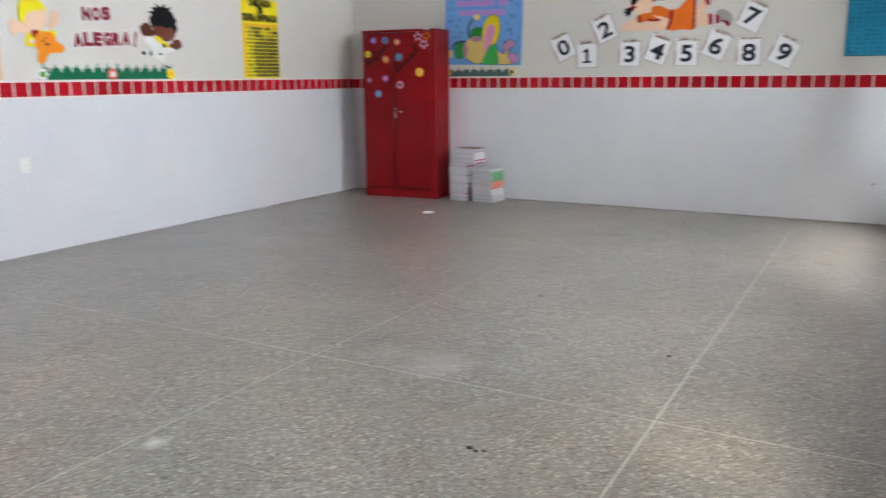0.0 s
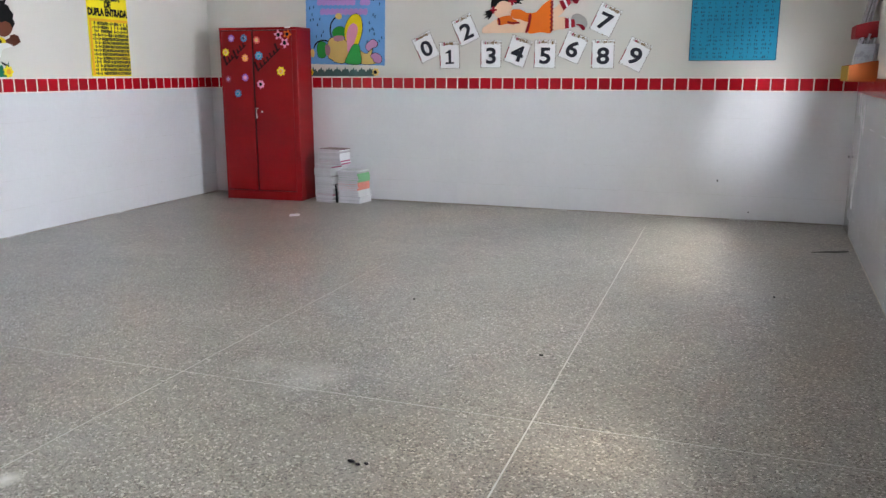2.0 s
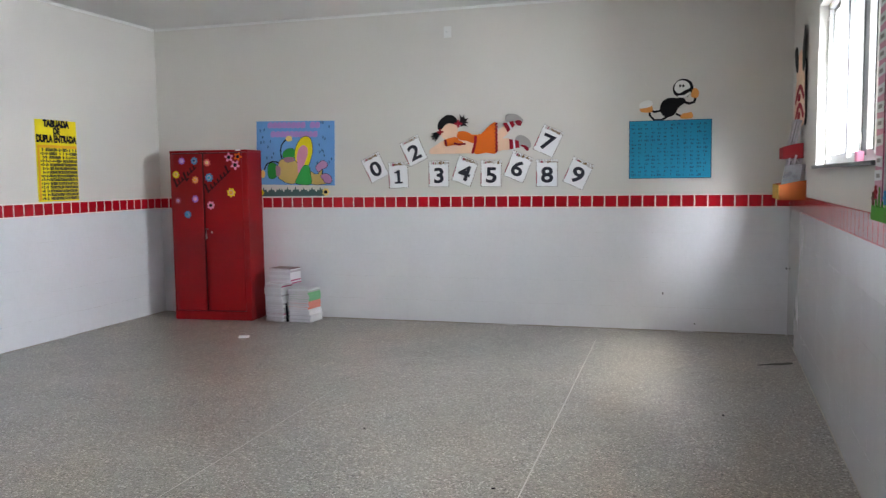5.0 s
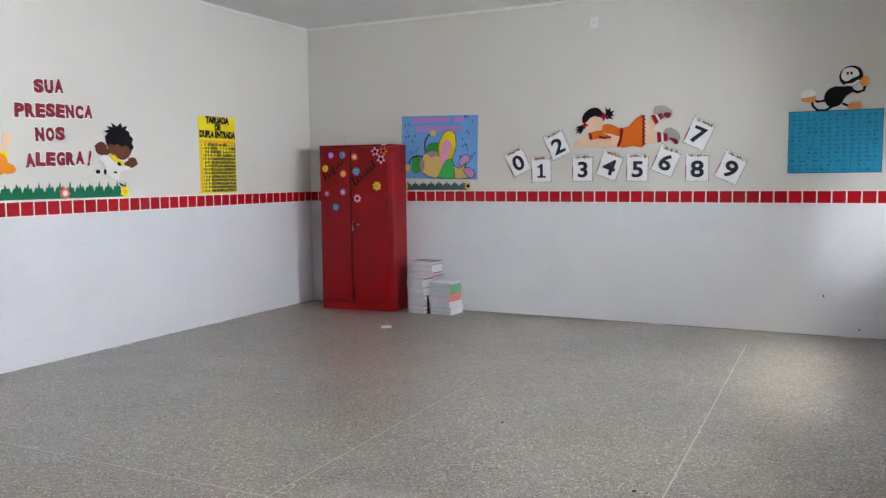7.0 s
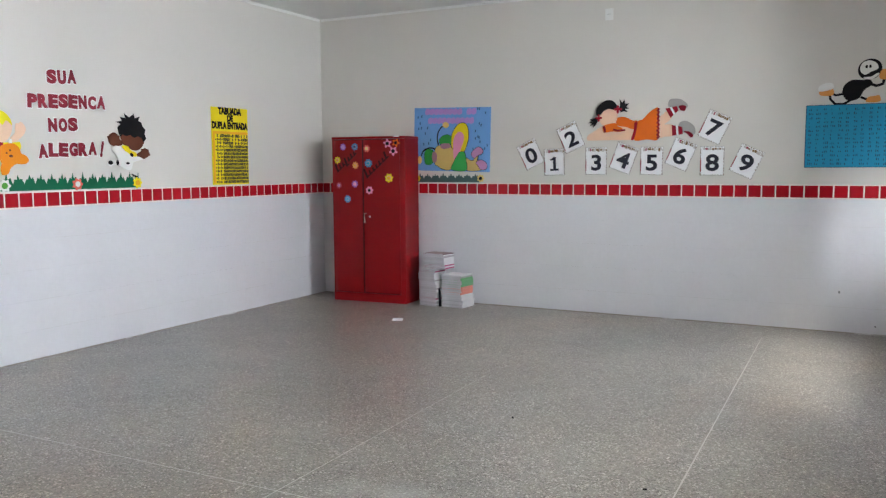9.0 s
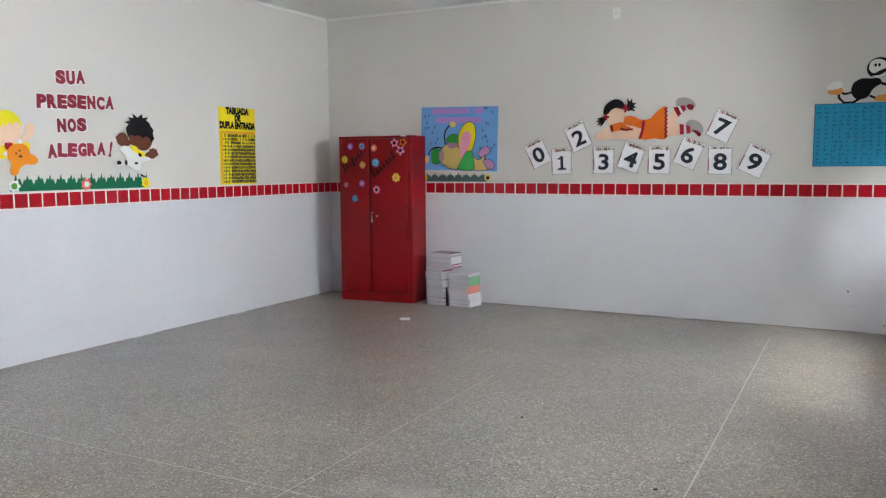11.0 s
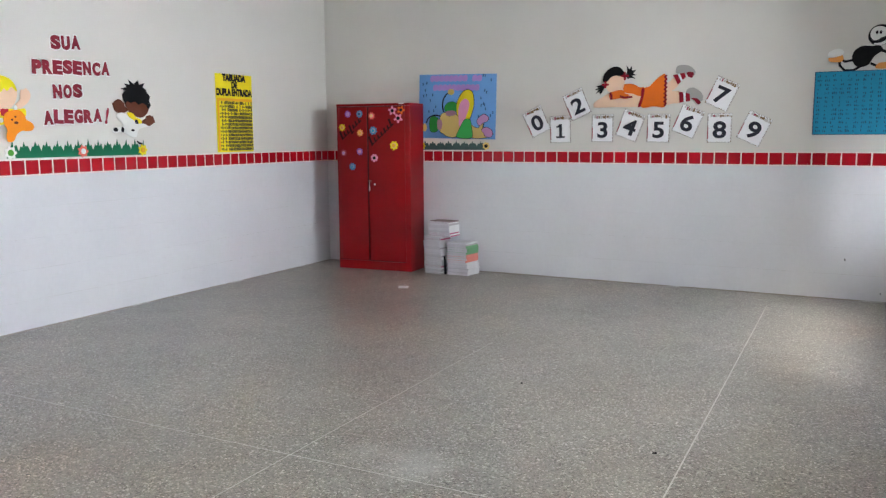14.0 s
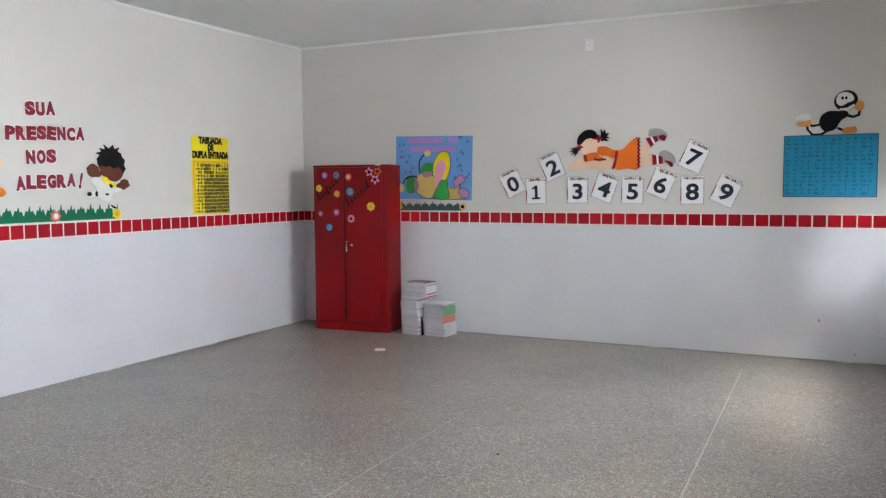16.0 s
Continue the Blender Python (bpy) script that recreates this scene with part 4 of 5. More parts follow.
for j in range(14):
    bm = bmesh.new()
    v = 0.014 + j * 0.0382
    for i in range(11):
        u = 0.044 + i * 0.0472
        if i >= 3 and j < 10 or r.random() < min(0.5, (i - 1) * 0.12):
            for k in range(3):
                a = u + k * 0.0157 + r.uniform(-0.002, 0.002)
                box(a, a + r.uniform(0.0115, 0.0150), v + r.uniform(0, 0.003), v + r.uniform(0.030, 0.0365), 0.0100, 0.0112, bm=bm)
        else:
            box(u + r.uniform(0.026, 0.032), u + 0.0445, v + r.uniform(0.001, 0.004), v + r.uniform(0.030, 0.036), 0.0100, 0.0112, bm=bm)
            if r.random() < 0.8:
                box(u + 0.004, u + r.uniform(0.016, 0.022), v + 0.008, v + r.uniform(0.020, 0.029), 0.0100, 0.0112, bm=bm)
    tagged(part("number_line", bm, OLIVE_INK, table, "row of small black printed marks"), kind="stuff")

GLITTER = surface("red_glitter_foam", (0.28, 0.010, 0.030), 0.5, 420.0, 30.0, 0.35, 0.4, shine=0.3)
sign = thing("wall_lettering", "red glitter foam letters reading a welcome in four lines", "lettering", LEFT @ Matrix.Translation((-3.820, 2.050, 0.002)), "")
for text, u0, u1, v in (("SUA", -0.150, 0.150, 0.362), ("PRESENCA", -0.345, 0.450, 0.152), ("NOS", -0.165, 0.140, -0.050), ("ALEGRA", -0.270, 0.335, -0.266), ("!", 0.362, 0.412, -0.250)):
    n = len(text)
    pitch = (u1 - u0) / n
    for k, ch in enumerate(text):
        jig = random.Random(ch + text + str(k))
        tall = 0.155 if ch == "!" else 0.118
        turn = jig.uniform(-4, 4) - (12 if ch == "!" else 0)
        me = lettering(ch, 1.0, 0.0, 0.0)
        xs, ys = [v_.co.x for v_ in me.vertices], [v_.co.y for v_ in me.vertices]
        width, height = max(xs) - min(xs), max(ys) - min(ys)
        bpy.data.meshes.remove(me)
        size = tall / height * 0.84
        stretch = 0.62 if ch == "!" else min(1.35, pitch * 0.70 / (width * size))
        u = u0 + (k + 0.5) * pitch
        rise = 0.045 * (u - (u0 + u1) / 2)
        back = writing("letter_backing", ch, size, WHITE, sign, u, v + rise + jig.uniform(-0.006, 0.006), 0.0018, 0.019, stretch, turn)
        writing("letter", ch, size, GLITTER, back, 0, 0, 0.0022, 0.0100, 1.0, 0, "red glitter foam letter")


def foam_child(u, v, size, skin, hair, shirt, parts_of, label):
    """A waving foam cut-out in plain shapes, with a toy in front."""
    k = thing("foam_figure", label, "wall decoration", LEFT @ Matrix.Translation((u, v, 0.0)) @ Matrix.Diagonal((*size, 1, 1)), "waving foam figures")
    parts_of(k, skin, hair, shirt)
    return k


def fair(k, skin, hair, shirt):
    cut(k, "arm", smooth([(-0.278, 0.083), (-0.276, 0.133), (-0.260, 0.179), (-0.228, 0.196), (-0.196, 0.170), (-0.163, 0.170), (-0.108, 0.120), (-0.071, 0.083), (-0.103, 0.041), (-0.182, 0.064), (-0.209, 0.051), (-0.223, 0.021), (-0.255, 0.046)]), 0, skin)
    cut(k, "arm", smooth([(0.085, 0.120), (0.140, 0.184), (0.145, 0.235), (0.159, 0.281), (0.186, 0.285), (0.209, 0.301), (0.241, 0.271), (0.255, 0.235), (0.241, 0.184), (0.191, 0.129), (0.122, 0.087)]), 0, skin)
    cut(k, "shirt", smooth([(-0.131, 0.018), (-0.081, 0.060), (-0.002, 0.083), (0.117, 0.087), (0.182, 0.092), (0.191, 0.028), (0.149, 0.005), (0.067, -0.009), (-0.044, -0.069), (-0.129, -0.071)]), 1, shirt)
    cut(k, "head", smooth([(-0.149, 0.225), (-0.136, 0.143), (-0.085, 0.092), (-0.014, 0.081), (0.044, 0.103), (0.094, 0.175), (0.110, 0.271), (0.044, 0.336), (-0.094, 0.324)]), 2, skin)
    cut(k, "hair", smooth([(-0.177, 0.170), (-0.184, 0.232), (-0.175, 0.313), (-0.129, 0.382), (-0.048, 0.412), (0.035, 0.389), (0.090, 0.329), (0.108, 0.262), (0.071, 0.297), (0.044, 0.304), (0.011, 0.262), (-0.021, 0.290), (-0.057, 0.248), (-0.083, 0.278), (-0.103, 0.232), (-0.129, 0.198), (-0.133, 0.147)], 3), 3, hair)
    cut(k, "scarf", smooth([(-0.062, 0.083), (0.011, 0.085), (-0.011, 0.028), (-0.057, 0.018)]), 2, RED)
    cut(k, "toy_body", smooth([(-0.048, 0.000), (-0.021, 0.048), (0.032, 0.071), (0.090, 0.078), (0.138, 0.060), (0.170, 0.018), (0.182, -0.021), (0.228, -0.044), (0.258, -0.090), (0.228, -0.129), (0.172, -0.136), (0.127, -0.133), (0.071, -0.170), (0.035, -0.235), (-0.021, -0.241), (-0.032, -0.179), (-0.021, -0.124), (-0.046, -0.069)]), 4, AMBER_TOY)
    cut(k, "toy_ear", oval(-0.076, -0.028, 0.020, 0.024), 5, WHITE)
    cut(k, "toy_ear", oval(0.081, 0.097, 0.018, 0.028), 3, WHITE)
    cut(k, "toy_nose", oval(0.074, -0.051, 0.020, 0.014), 5, BROWN)
    cut(k, "toy_spot", oval(0.032, -0.021, 0.009, 0.010), 5, BROWN)
    cut(k, "toy_spot", oval(0.067, 0.007, 0.009, 0.010), 5, BROWN)


def dark(k, skin, hair, shirt):
    cut(k, "arm", smooth([(-0.203, 0.090), (-0.193, 0.140), (-0.147, 0.173), (-0.107, 0.150), (-0.083, 0.095), (-0.052, 0.055), (-0.092, 0.018), (-0.138, 0.010), (-0.188, 0.040)]), 0, skin)
    cut(k, "arm", smooth([(0.083, -0.075), (0.133, -0.035), (0.173, 0.000), (0.217, -0.040), (0.215, -0.090), (0.158, -0.130), (0.098, -0.110)]), 0, skin)
    cut(k, "hand", petals(-0.150, 0.105, 0.066, 5, 0.16, 0.4), 1, skin)
    cut(k, "hand", petals(0.168, -0.062, 0.062, 5, 0.16, 0.9), 1, skin)
    cut(k, "head", smooth([(-0.080, 0.170), (-0.070, 0.070), (-0.020, 0.005), (0.068, -0.033), (0.133, 0.005), (0.168, 0.095), (0.143, 0.195), (-0.007, 0.220)]), 1, skin)
    cut(k, "hair", [(-0.103, 0.170), (-0.110, 0.230), (-0.077, 0.275), (-0.125, 0.295), (-0.060, 0.315), (-0.085, 0.355), (-0.025, 0.345), (-0.040, 0.400), (0.015, 0.355), (0.060, 0.400), (0.070, 0.350), (0.125, 0.372), (0.105, 0.325), (0.140, 0.300), (0.150, 0.260), (0.182, 0.220), (0.168, 0.170), (0.185, 0.115), (0.155, 0.065), (0.138, 0.115), (0.098, 0.140), (0.058, 0.118), (0.018, 0.152), (-0.022, 0.135), (-0.068, 0.155), (-0.083, 0.125)], 2, hair)
    cut(k, "shirt", smooth([(-0.072, 0.022), (-0.018, 0.018), (0.018, -0.030), (0.068, -0.055), (0.075, -0.100), (0.018, -0.095), (-0.043, -0.035)]), 2, shirt)
    cut(k, "toy_body", smooth([(-0.188, -0.022), (-0.143, 0.020), (-0.092, 0.007), (-0.055, -0.033), (-0.007, -0.068), (0.018, -0.105), (0.092, -0.103), (0.140, -0.135), (0.083, -0.152), (0.033, -0.180), (0.007, -0.260), (-0.058, -0.250), (-0.118, -0.208), (-0.168, -0.205), (-0.203, -0.220), (-0.235, -0.185), (-0.188, -0.150), (-0.122, -0.140), (-0.145, -0.080)]), 3, WHITE)
    cut(k, "toy_spot", oval(-0.200, -0.175, 0.022, 0.024), 4, BLACK)
    cut(k, "toy_spot", oval(-0.130, -0.175, 0.013, 0.032), 4, BLACK)
    cut(k, "toy_spot", oval(0.018, -0.083, 0.016, 0.026, 20), 4, BLACK)
    cut(k, "toy_spot", oval(-0.025, -0.182, 0.018, 0.013), 4, BLACK)
    cut(k, "toy_tail", smooth([(0.007, -0.305), (0.048, -0.325), (0.072, -0.345), (0.033, -0.343)]), 4, BLACK)


AMBER_TOY = foam("toy_orange", (0.84, 0.27, 0.02))
foam_child(-4.415, 1.765, (0.875, 0.80), PEACH, foam("blond", (0.84, 0.72, 0.02)), YELLOW, fair, "foam cut-out figure with yellow hair and an orange toy bear")
foam_child(-3.13, 1.813, (1.14, 0.80), BROWN, BLACK, YELLOW, dark, "foam cut-out figure with black hair and a white toy dog")
grass_strip("grass_border", "dark green foam grass strip with three flowers above the red tiles", LEFT, -4.44, -3.02, 1.437, 0.052, 0.150, GRASS, 5, ((0.03, 0.045, 0.058, WHITE, LAWN), (0.725, 0.045, 0.056, CORAL, WHITE), (1.40, 0.045, 0.056, YELLOW, AMBER)))

# orange list poster with gold edging
u0, u1, v0, v1 = -5.60, -4.80, 1.485, 2.95
orange = sheet_thing("poster", "orange list poster with rows of white labels and gold edging", "poster", LEFT, u0, u1, v0, v1, TANGERINE, 0.01)
r = random.Random(8)
for col, cu in enumerate((0.08, 0.34, 0.60)):
    for j in range(15):
        w = r.uniform(0.085, 0.125)
        x, y = cu + r.uniform(-0.012, 0.012) + (0.02 if j > 7 else 0), 0.055 + j * 0.094 + r.uniform(-0.006, 0.006)
        lab = part("label", plate(bar((x, y + 0.02), (x + w, y + 0.02 + r.uniform(-0.006, 0.004)), 0.048), 0.010, 0.0125), PAPER, orange)
        part("label_writing", box(x + 0.018, x + w - 0.018, y + 0.014, y + 0.026, 0.0122, 0.0135), PALE_INK, lab)
for name, a, b, c, d in (("edging", -0.05, 0.84, -0.05, 0.0), ("edging", 0.80, 0.84, 0.0, 1.47)):
    bm = bmesh.new()
    n = 26
    vert = d - c > 1
    pts = []
    for i in range(n + 1):
        k = i / n
        wob = 0.012 * noise.noise((k * 9, a * 3, 0))
        pts.append(((a + wob, c + (d - c) * k), (b + wob, c + (d - c) * k)) if vert else ((a + (b - a) * k, c + wob), (a + (b - a) * k, d)))
    rows = [[bm.verts.new((*p, 0.004 + 0.006 * abs(noise.noise((i * 0.7, j * 2.0, a)))))for j, p in enumerate(pq)] for i, pq in enumerate(pts)]
    low = [[bm.verts.new((q.co.x, q.co.y, 0.0)) for q in row] for row in rows]
    for i in range(n):
        bm.faces.new((rows[i][0], rows[i + 1][0], rows[i + 1][1], rows[i][1]))
        bm.faces.new((low[i][0], low[i][1], low[i + 1][1], low[i + 1][0]))
        bm.faces.new((rows[i][0], low[i][0], low[i + 1][0], rows[i + 1][0]))
        bm.faces.new((rows[i][1], rows[i + 1][1], low[i + 1][1], low[i][1]))
    part(name, bm, GOLD, orange, "crinkled gold paper edging")


def outlet(wall, u, v, w, h, group):
    o = thing("wall_outlet", "white plastic electrical plate on the wall", "outlet", at(wall, u, v, 0.001), group)
    part("plate", box(-w / 2, w / 2, -h / 2, h / 2, 0.0, 0.010, 0.003, segments=2), PLASTIC, o)
    part("insert", box(-w * 0.28, w * 0.28, -h * 0.27, h * 0.27, 0.009, 0.014, 0.002), PLASTIC, o)
    for x in (-0.010, 0.010):
        part("hole", plate(oval(x, 0.0, 0.0035, 0.0035, 0, 10), 0.0135, 0.0145), INK, o)
    return o


outlet(LEFT, -4.655, 0.755, 0.078, 0.125, "outlets").matrix_world = at(LEFT, -4.655, 0.755, 0.010)
outlet(BACK, 3.733, 3.215, 0.085, 0.120, "outlets")

# ---- window wall ----
POSTER_PINK = foam("poster_pink", (0.80, 0.43, 0.57))
pink = sheet_thing("poster", "pink hanging poster with strips of labels and green grass", "poster", RIGHT, 4.480, 5.190, 1.405, 2.90, POSTER_PINK, 0.012, 0.004)
GREY_PAPER = surface("grey_print", (0.50, 0.47, 0.51), 0.7, 30.0, 14.0, 0.4, 0.05)
DARK_PINK = foam("dark_pink", (0.30, 0.05, 0.12))
part("centre_strip", box(0.275, 0.435, 0.08, 1.13, 0.016, 0.019), GREY_PAPER, pink, "grey patterned centre strip")
for u in (0.236, 0.446):
    part("divider", plate(band_along([(u + 0.006 * math.sin(k * 1.1), 0.09 + k * (0.98 if u < 0.3 else 1.10) / 10) for k in range(11)], 0.013), 0.016, 0.0185), DARK_PINK, pink)
r = random.Random(15)
for cu, w, n, step in ((0.050, 0.155, 12, 0.079), (0.490, 0.155, 7, 0.152)):
    for j in range(n):
        y = 0.20 + j * step + r.uniform(-0.006, 0.006)
        lab = part("label", plate(bar((cu + r.uniform(-0.01, 0.015), y), (cu + w, y + r.uniform(-0.008, 0.008)), 0.048 if n > 8 else 0.062), 0.015, 0.018), PAPER, pink)
        part("label_writing", box(cu + 0.04, cu + w - 0.035, y - 0.009, y + 0.009, 0.0178, 0.019), GREY, lab)
part("edge", plate(band_along([(0.680 - 0.012 * math.sin(k * 0.5), k * 0.1495) for k in range(11)], 0.022), 0.0, 0.014), DARK_PINK, pink, "dark rolled edge")
pts = [(0.0, 0.0)] + [p for i in range(9) for p in ((i * 0.075 + 0.012, 0.060), (i * 0.075 + 0.035, 0.095 + 0.03 * (i % 3)), (i * 0.075 + 0.058, 0.065))] + [(0.68, 0.0)]
part("grass", plate(pts, 0.018, 0.022), LAWN, pink, "green foam grass")
for u, v, mat in ((0.06, 0.10, BROWN), (0.12, 0.13, RED), (0.34, 0.11, SKY), (0.58, 0.12, MAROON)):
    part("flower", plate(petals(u, v, 0.036, 6), 0.022, 0.026), mat, pink)
for u, mat in ((0.11, GREY), (0.56, LAWN)):
    part("leg", plate(band_along([(u + 0.05, 1.492), (u + 0.07, 1.40), (u + 0.02, 1.32)], 0.035), 0.016, 0.020), DARK_PINK, pink)
    part("shoe", plate(smooth([(u - 0.02, 1.34), (u + 0.05, 1.37), (u + 0.045, 1.25), (u + 0.01, 1.20), (u - 0.03, 1.23)]), 0.018, 0.024), mat, pink)


def pocket_rack():
    """Two open card trays with leaning books, on the window wall by the corner."""
    rack = thing("book_rack", "two-tier red and orange card book rack fixed to the wall", "book rack", RIGHT @ Matrix.Translation((0.70, 1.40, 0.0)))
    for v, h, d, mat, side, a, b_ in ((0.005, 0.125, 0.215, BURNT, OCHRE, 0.0, 0.72), (0.355, 0.100, 0.165, CORAL_DARK, CORAL_DARK, 0.02, 0.44)):
        tray = part("tray", box(a, b_, v, v + 0.012, 0.002, d, 0.003), mat, rack)
        part("front", box(a, b_, v + 0.002, v + h, d - 0.010, d + 0.001, 0.002), side, tray)
        for u in (a, b_ - 0.010):
            part("end", plate([(d, v), (d, v + h), (0.06, v + h * 1.25), (0.002, v + h * 1.3), (0.002, v)], 0, 0.010), mat, tray, "", Matrix.Translation((u + 0.010, 0, 0)) @ Matrix(((0, 0, -1, 0), (0, 1, 0, 0), (1, 0, 0, 0), (0, 0, 0, 1))))
    return rack


BURNT = foam("burnt_orange", (0.50, 0.13, 0.035))
OCHRE = foam("ochre", (0.56, 0.34, 0.06))
CORAL_DARK = foam("dark_coral", (0.42, 0.035, 0.045))
pocket_rack()
r = random.Random(30)
LEAN_COVERS = [surface("lean_cover_" + str(i), c, 0.3, 20.0, 14.0, 0.35, 0.03) for i, c in enumerate(((0.50, 0.48, 0.50), (0.06, 0.055, 0.06), (0.42, 0.40, 0.40), (0.10, 0.09, 0.09), (0.40, 0.41, 0.47)))]
for tier, (v, b_, bases) in enumerate(((1.421, 1.20, (0.080, 0.102, 0.124, 0.146, 0.168)), (1.770, 1.12, (0.076, 0.098, 0.121)))):
    for k, base in enumerate(bases):
        h, w, thick = r.uniform(0.30, 0.37) - 0.02 * tier, r.uniform(0.20, 0.24), r.uniform(0.013, 0.018)
        u = b_ - 0.02 - w - r.uniform(0, 0.03)
        bk = thing("book", "thin picture book leaning in the wall rack", "book", RIGHT @ Matrix.Translation((u, v, base)) @ Matrix.Rotation(radians(-11.5), 4, "X"), "rack books")
        part("page_block", box(0.001, w - 0.001, 0.001, h - 0.001, 0.0012, thick - 0.0012), PAGES, bk)
        bm = bmesh.new()
        box(0, w, 0, h, 0.0, 0.0012, bm=bm)
        box(0, w, 0, h, thick - 0.0012, thick, bm=bm)
        box(0, w, -0.001, 0.0005, 0.0, thick, bm=bm)
        part("cover", bm, LEAN_COVERS[k % 5], bk)

for u, w0, turn, cover in ((1.165, 0.150, 38, 0), (1.185, 0.168, 38, 4)):
    bk = thing("book", "large pale picture book standing aslant in the wall rack", "book", RIGHT @ Matrix.Translation((u, 1.421, w0)) @ pose(0, 0, 0, -7, turn, 0), "rack books")
    part("page_block", box(0.001, 0.199, 0.001, 0.279, 0.0012, 0.0108), PAGES, bk)
    bm = bmesh.new()
    box(0, 0.20, 0, 0.28, 0.0, 0.0012, bm=bm)
    box(0, 0.20, 0, 0.28, 0.0108, 0.012, bm=bm)
    box(-0.001, 0.0005, 0, 0.28, 0.0, 0.012, bm=bm)
    part("cover", bm, LEAN_COVERS[cover], bk)

tall = thing("foam_figure", "tall foam cut-out in black, peach and red above the book rack", "wall decoration", RIGHT @ Matrix.Translation((0.14, 2.08, 0.0)) @ Matrix.Diagonal((1.9, 1, 1, 1)))
cut(tall, "hair", smooth([(0.18, 0.50), (0.10, 0.66), (0.20, 0.70), (0.28, 0.58), (0.26, 0.46)]), 3, BLACK)
cut(tall, "hair", smooth([(0.50, 0.42), (0.48, 0.62), (0.56, 0.78), (0.62, 0.66), (0.60, 0.48)]), 3, BLACK)
cut(tall, "head", smooth([(0.20, 0.40), (0.24, 0.58), (0.40, 0.62), (0.54, 0.54), (0.52, 0.38), (0.36, 0.32)]), 2, PEACH)
cut(tall, "side", smooth([(0.57, 0.0), (0.57, 0.45), (0.62, 0.45), (0.63, 0.0)]), 1, BLACK)
cut(tall, "dress", smooth([(0.14, -0.02), (0.12, 0.20), (0.20, 0.40), (0.50, 0.40), (0.58, 0.20), (0.57, -0.02)]), 1, PEACH)
for v in (0.05, 0.21):
    cut(tall, "bow", band_along([(0.16 + 0.38 * i / 10, v - 0.02 + 0.12 * math.sin(math.pi * i / 10)) for i in range(11)], 0.045), 2, RED)
    cut(tall, "bow_middle", oval(0.35, v + 0.005, 0.06, 0.035), 3, RED)

# ---- small things on the floor ----
slip = thing("paper_slip", "small white slip of paper on the floor", "paper", pose(1.876, -1.33, 0.010, 22, 0, 24))
part("sheet", plate(smooth([(-0.055, -0.018), (-0.051, -0.021), (0.051, -0.021), (0.055, 0.018), (-0.051, 0.020)], 1), 0.001, 0.008), PAPER, slip)
leaf = thing("dark_scrap", "flat dark crumpled scrap on the floor by the wall", "litter", pose(7.02, -1.36, 0.0, 0, 0, 10))
part("scrap", plate(smooth([(-0.18, -0.05), (-0.09, -0.01), (-0.03, 0.02), (0.05, 0.035), (0.10, 0.06), (0.14, 0.05), (0.12, 0.01), (0.06, -0.015), (0.02, -0.04), (-0.06, -0.035)], 3), 0.0005, 0.005), surface("dark_litter", (0.10, 0.10, 0.09), 0.8), leaf)
for x, y, s in ((4.885, -6.15, 0.8), (4.920, -6.165, 0.55), (4.950, -6.15, 0.5), (4.256, -3.91, 0.7), (5.30, -4.71, 0.6), (6.51, -3.05, 0.7)):
    bit = thing("crumb", "tiny dark bit of litter on the floor", "litter", pose(x, y, 0, 0, 0, x * 70), "litter")
    part("bit", plate(smooth([(-0.018 * s, -0.006 * s), (0.0, 0.008 * s), (0.02 * s, 0.004 * s), (0.012 * s, -0.010 * s)], 3), 0.0005, 0.006), INK, bit)
for wall, u, v, s in ((BACK, 6.035, 0.395, 0.8), (BACK, 7.225, 0.68, 0.8), (BACK, 6.355, 0.085, 0.6), (LEFT, -6.1, 0.43, 0.6)):
    mark = thing("scuff", "small dark chip mark on the white tiles", "mark", at(wall, u, v, 0.0095), "tile marks")
    part("mark", plate(oval(0, 0, 0.008 * s, 0.017 * s, 10, 10), 0.0, 0.0012), INK, mark)

# ---- wall tiles ----
def tile_mesh(name, w, h, proud, bevel, material):
    return mesh_of(plate([(0, 0), (w, 0), (w, h), (0, h)], 0.0, proud) if not bevel else box(0, w, 0, h, 0, proud, bevel), name, material)


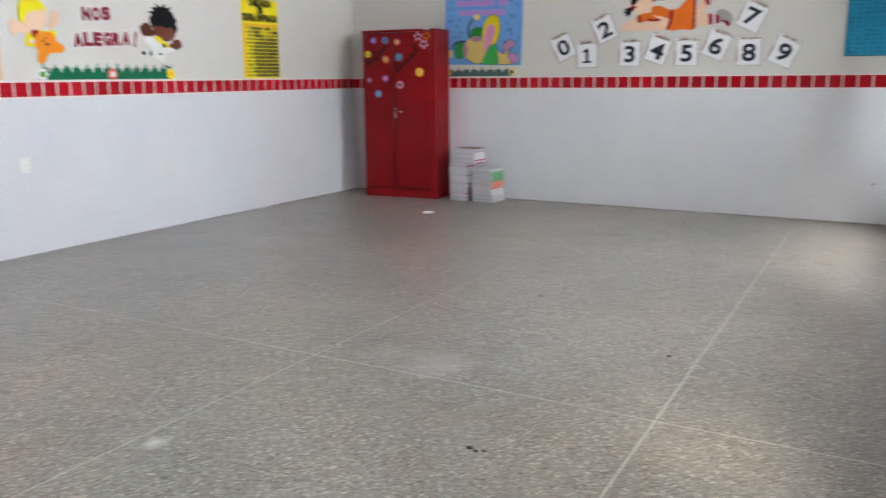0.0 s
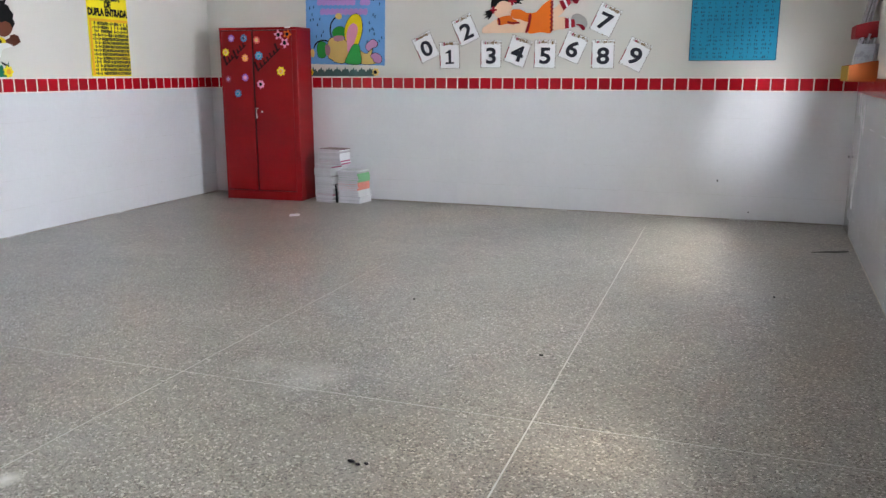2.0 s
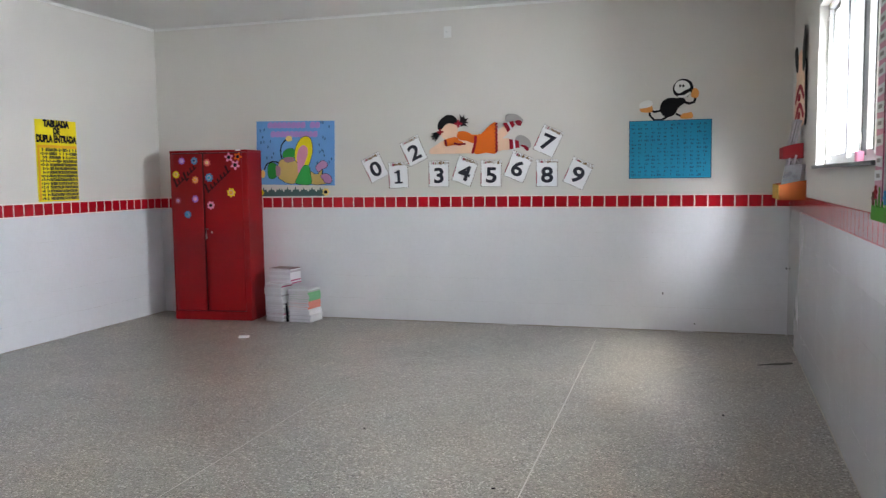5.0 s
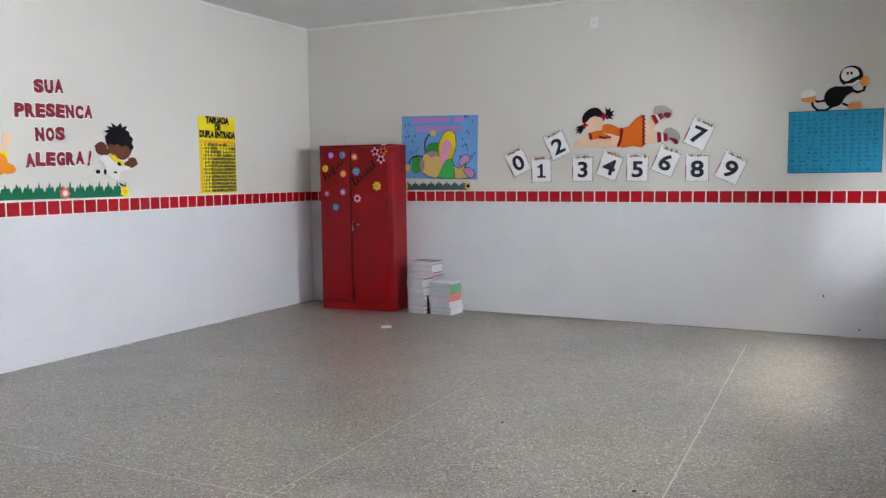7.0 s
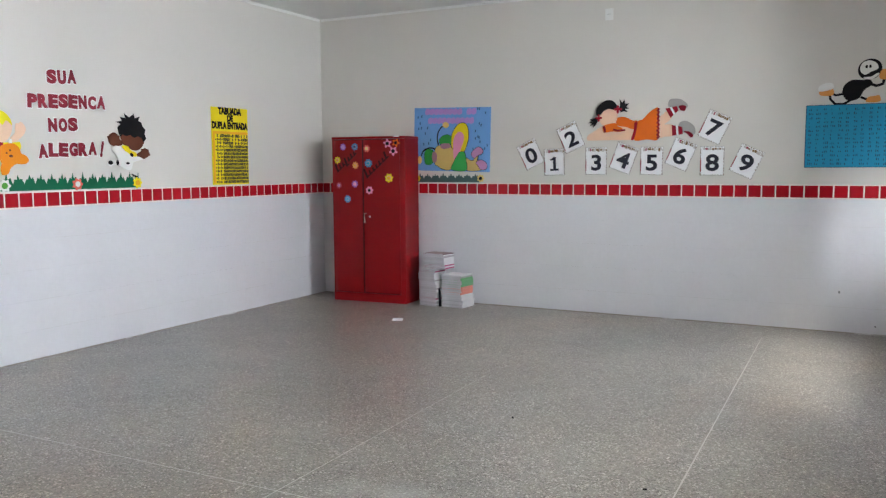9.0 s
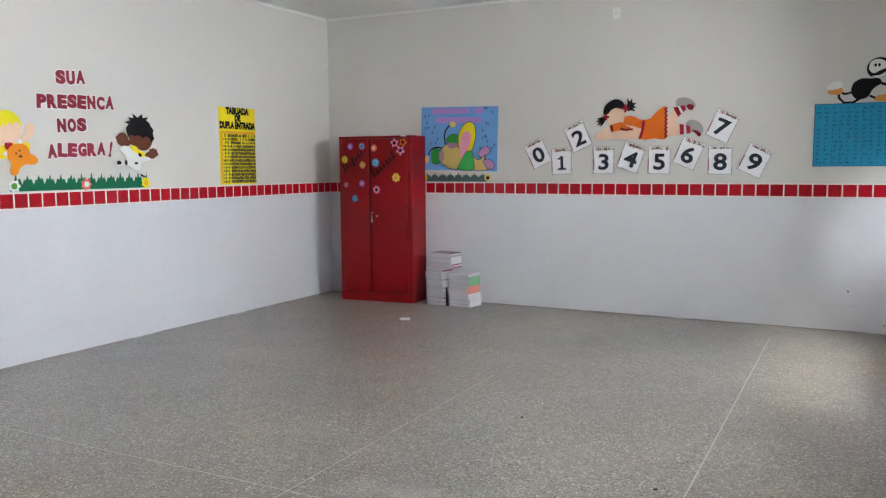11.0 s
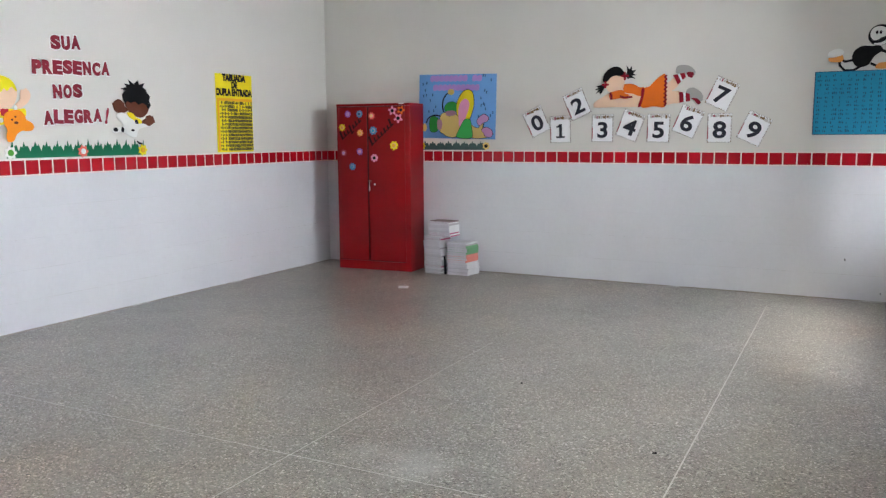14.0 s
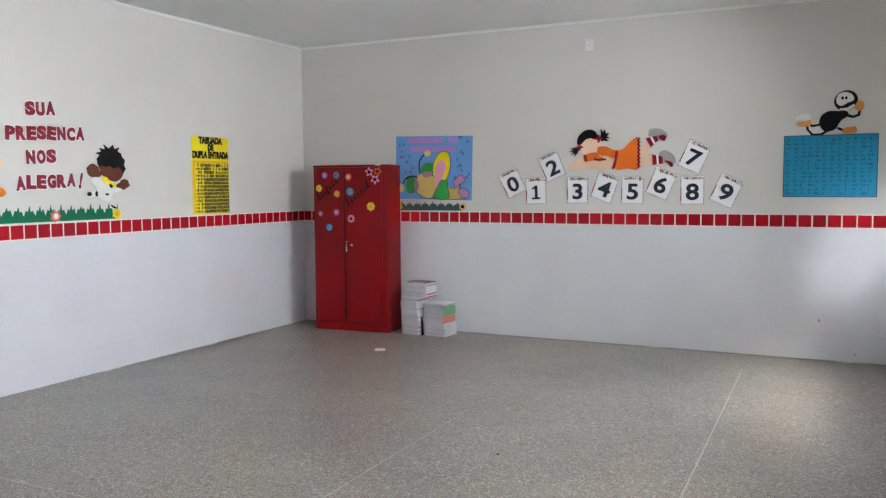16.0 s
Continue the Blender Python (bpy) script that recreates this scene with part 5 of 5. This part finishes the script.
# east band grout is coloured close to the tiles, as glare hides its lines
GLARE_GROUT = surface("glare_toned_grout", (0.38, 0.07, 0.08), 0.75, 80.0, 3.0, 0.10, 0.2)
ROWS_V = [0.002, 0.252, 0.511, 0.770, 1.029, 1.289]
for wall_ob, tag, a, b_, phase in ((wall_north, "north", 0.002, ROOM_W - 0.004, 0.117), (wall_west, "west", -ROOM_L, -0.009, -4.937), (wall_east, "east", 0.012, ROOM_L, 0.05)):
    part("tile_bed", box(a, b_, 0.0, BAND_LO - 0.001, 0.0, 0.0068), GROUT, wall_ob, "thin pale grout bed")
    part("band_bed", box(a, b_, BAND_LO, BAND_HI, 0.0, 0.0075), GLARE_GROUT if tag == "east" else RED_GROUT, wall_ob, "pale pink grout lines, reddened on the window wall")
    # the east joints are narrowed too, for the same washed-out look
    joint, high = (0.0015, 0.136) if tag == "east" else (0.0125, 0.1165)
    red = tile_mesh("red_tile", TILE - joint, high, 0.0105, 0.0030, RED_TILE)
    n0 = math.ceil((a - phase) / TILE)
    u = phase + n0 * TILE
    cuts = []
    if u - a > 0.03:
        cuts.append((a, u - 0.007))
    while u + TILE < b_:
        part("red_tile", red, None, wall_ob, "", Matrix.Translation((u + joint / 2 + 0.0005, 1.36 - high / 2, 0)))
        u += TILE
    if b_ - u > 0.03:
        cuts.append((u + 0.00675, b_))
    for c0, c1 in cuts:
        part("red_tile", box(c0, c1, 1.302, 1.4175, 0, 0.010, 0.0016), RED_TILE, wall_ob)
    W = TILE * 2
    for j, (v0, v1) in enumerate(zip(ROWS_V, ROWS_V[1:])):
        tight = tile_mesh("white_tile", W, v1 - v0 - 0.0007, 0.0085, 0, WHITE_TILE)
        gaping = tile_mesh("white_tile", W, v1 - v0 - 0.0024, 0.0085, 0, WHITE_TILE)
        u = phase + math.ceil((a - phase) / W) * W
        if u - a > 0.03:
            part("white_tile", box(a, u - 0.0010, v0, v1 - 0.0016, 0, 0.0085, 0.0005), WHITE_TILE, wall_ob)
        while u + W < b_:
            jig = random.Random(int(u * 1000) + j * 17)
            part("white_tile", gaping if jig.random() < (0.6 if j == 0 else 0.12) else tight, None, wall_ob, "", Matrix.Translation((u, v0, jig.uniform(-0.0001, 0.0001))) @ pose(0, 0, 0, jig.uniform(-0.02, 0.02), jig.uniform(-0.01, 0.01), 0))
            u += W
        if b_ - u > 0.03:
            part("white_tile", box(u, b_, v0, v1 - 0.0016, 0, 0.0085, 0.0005), WHITE_TILE, wall_ob)
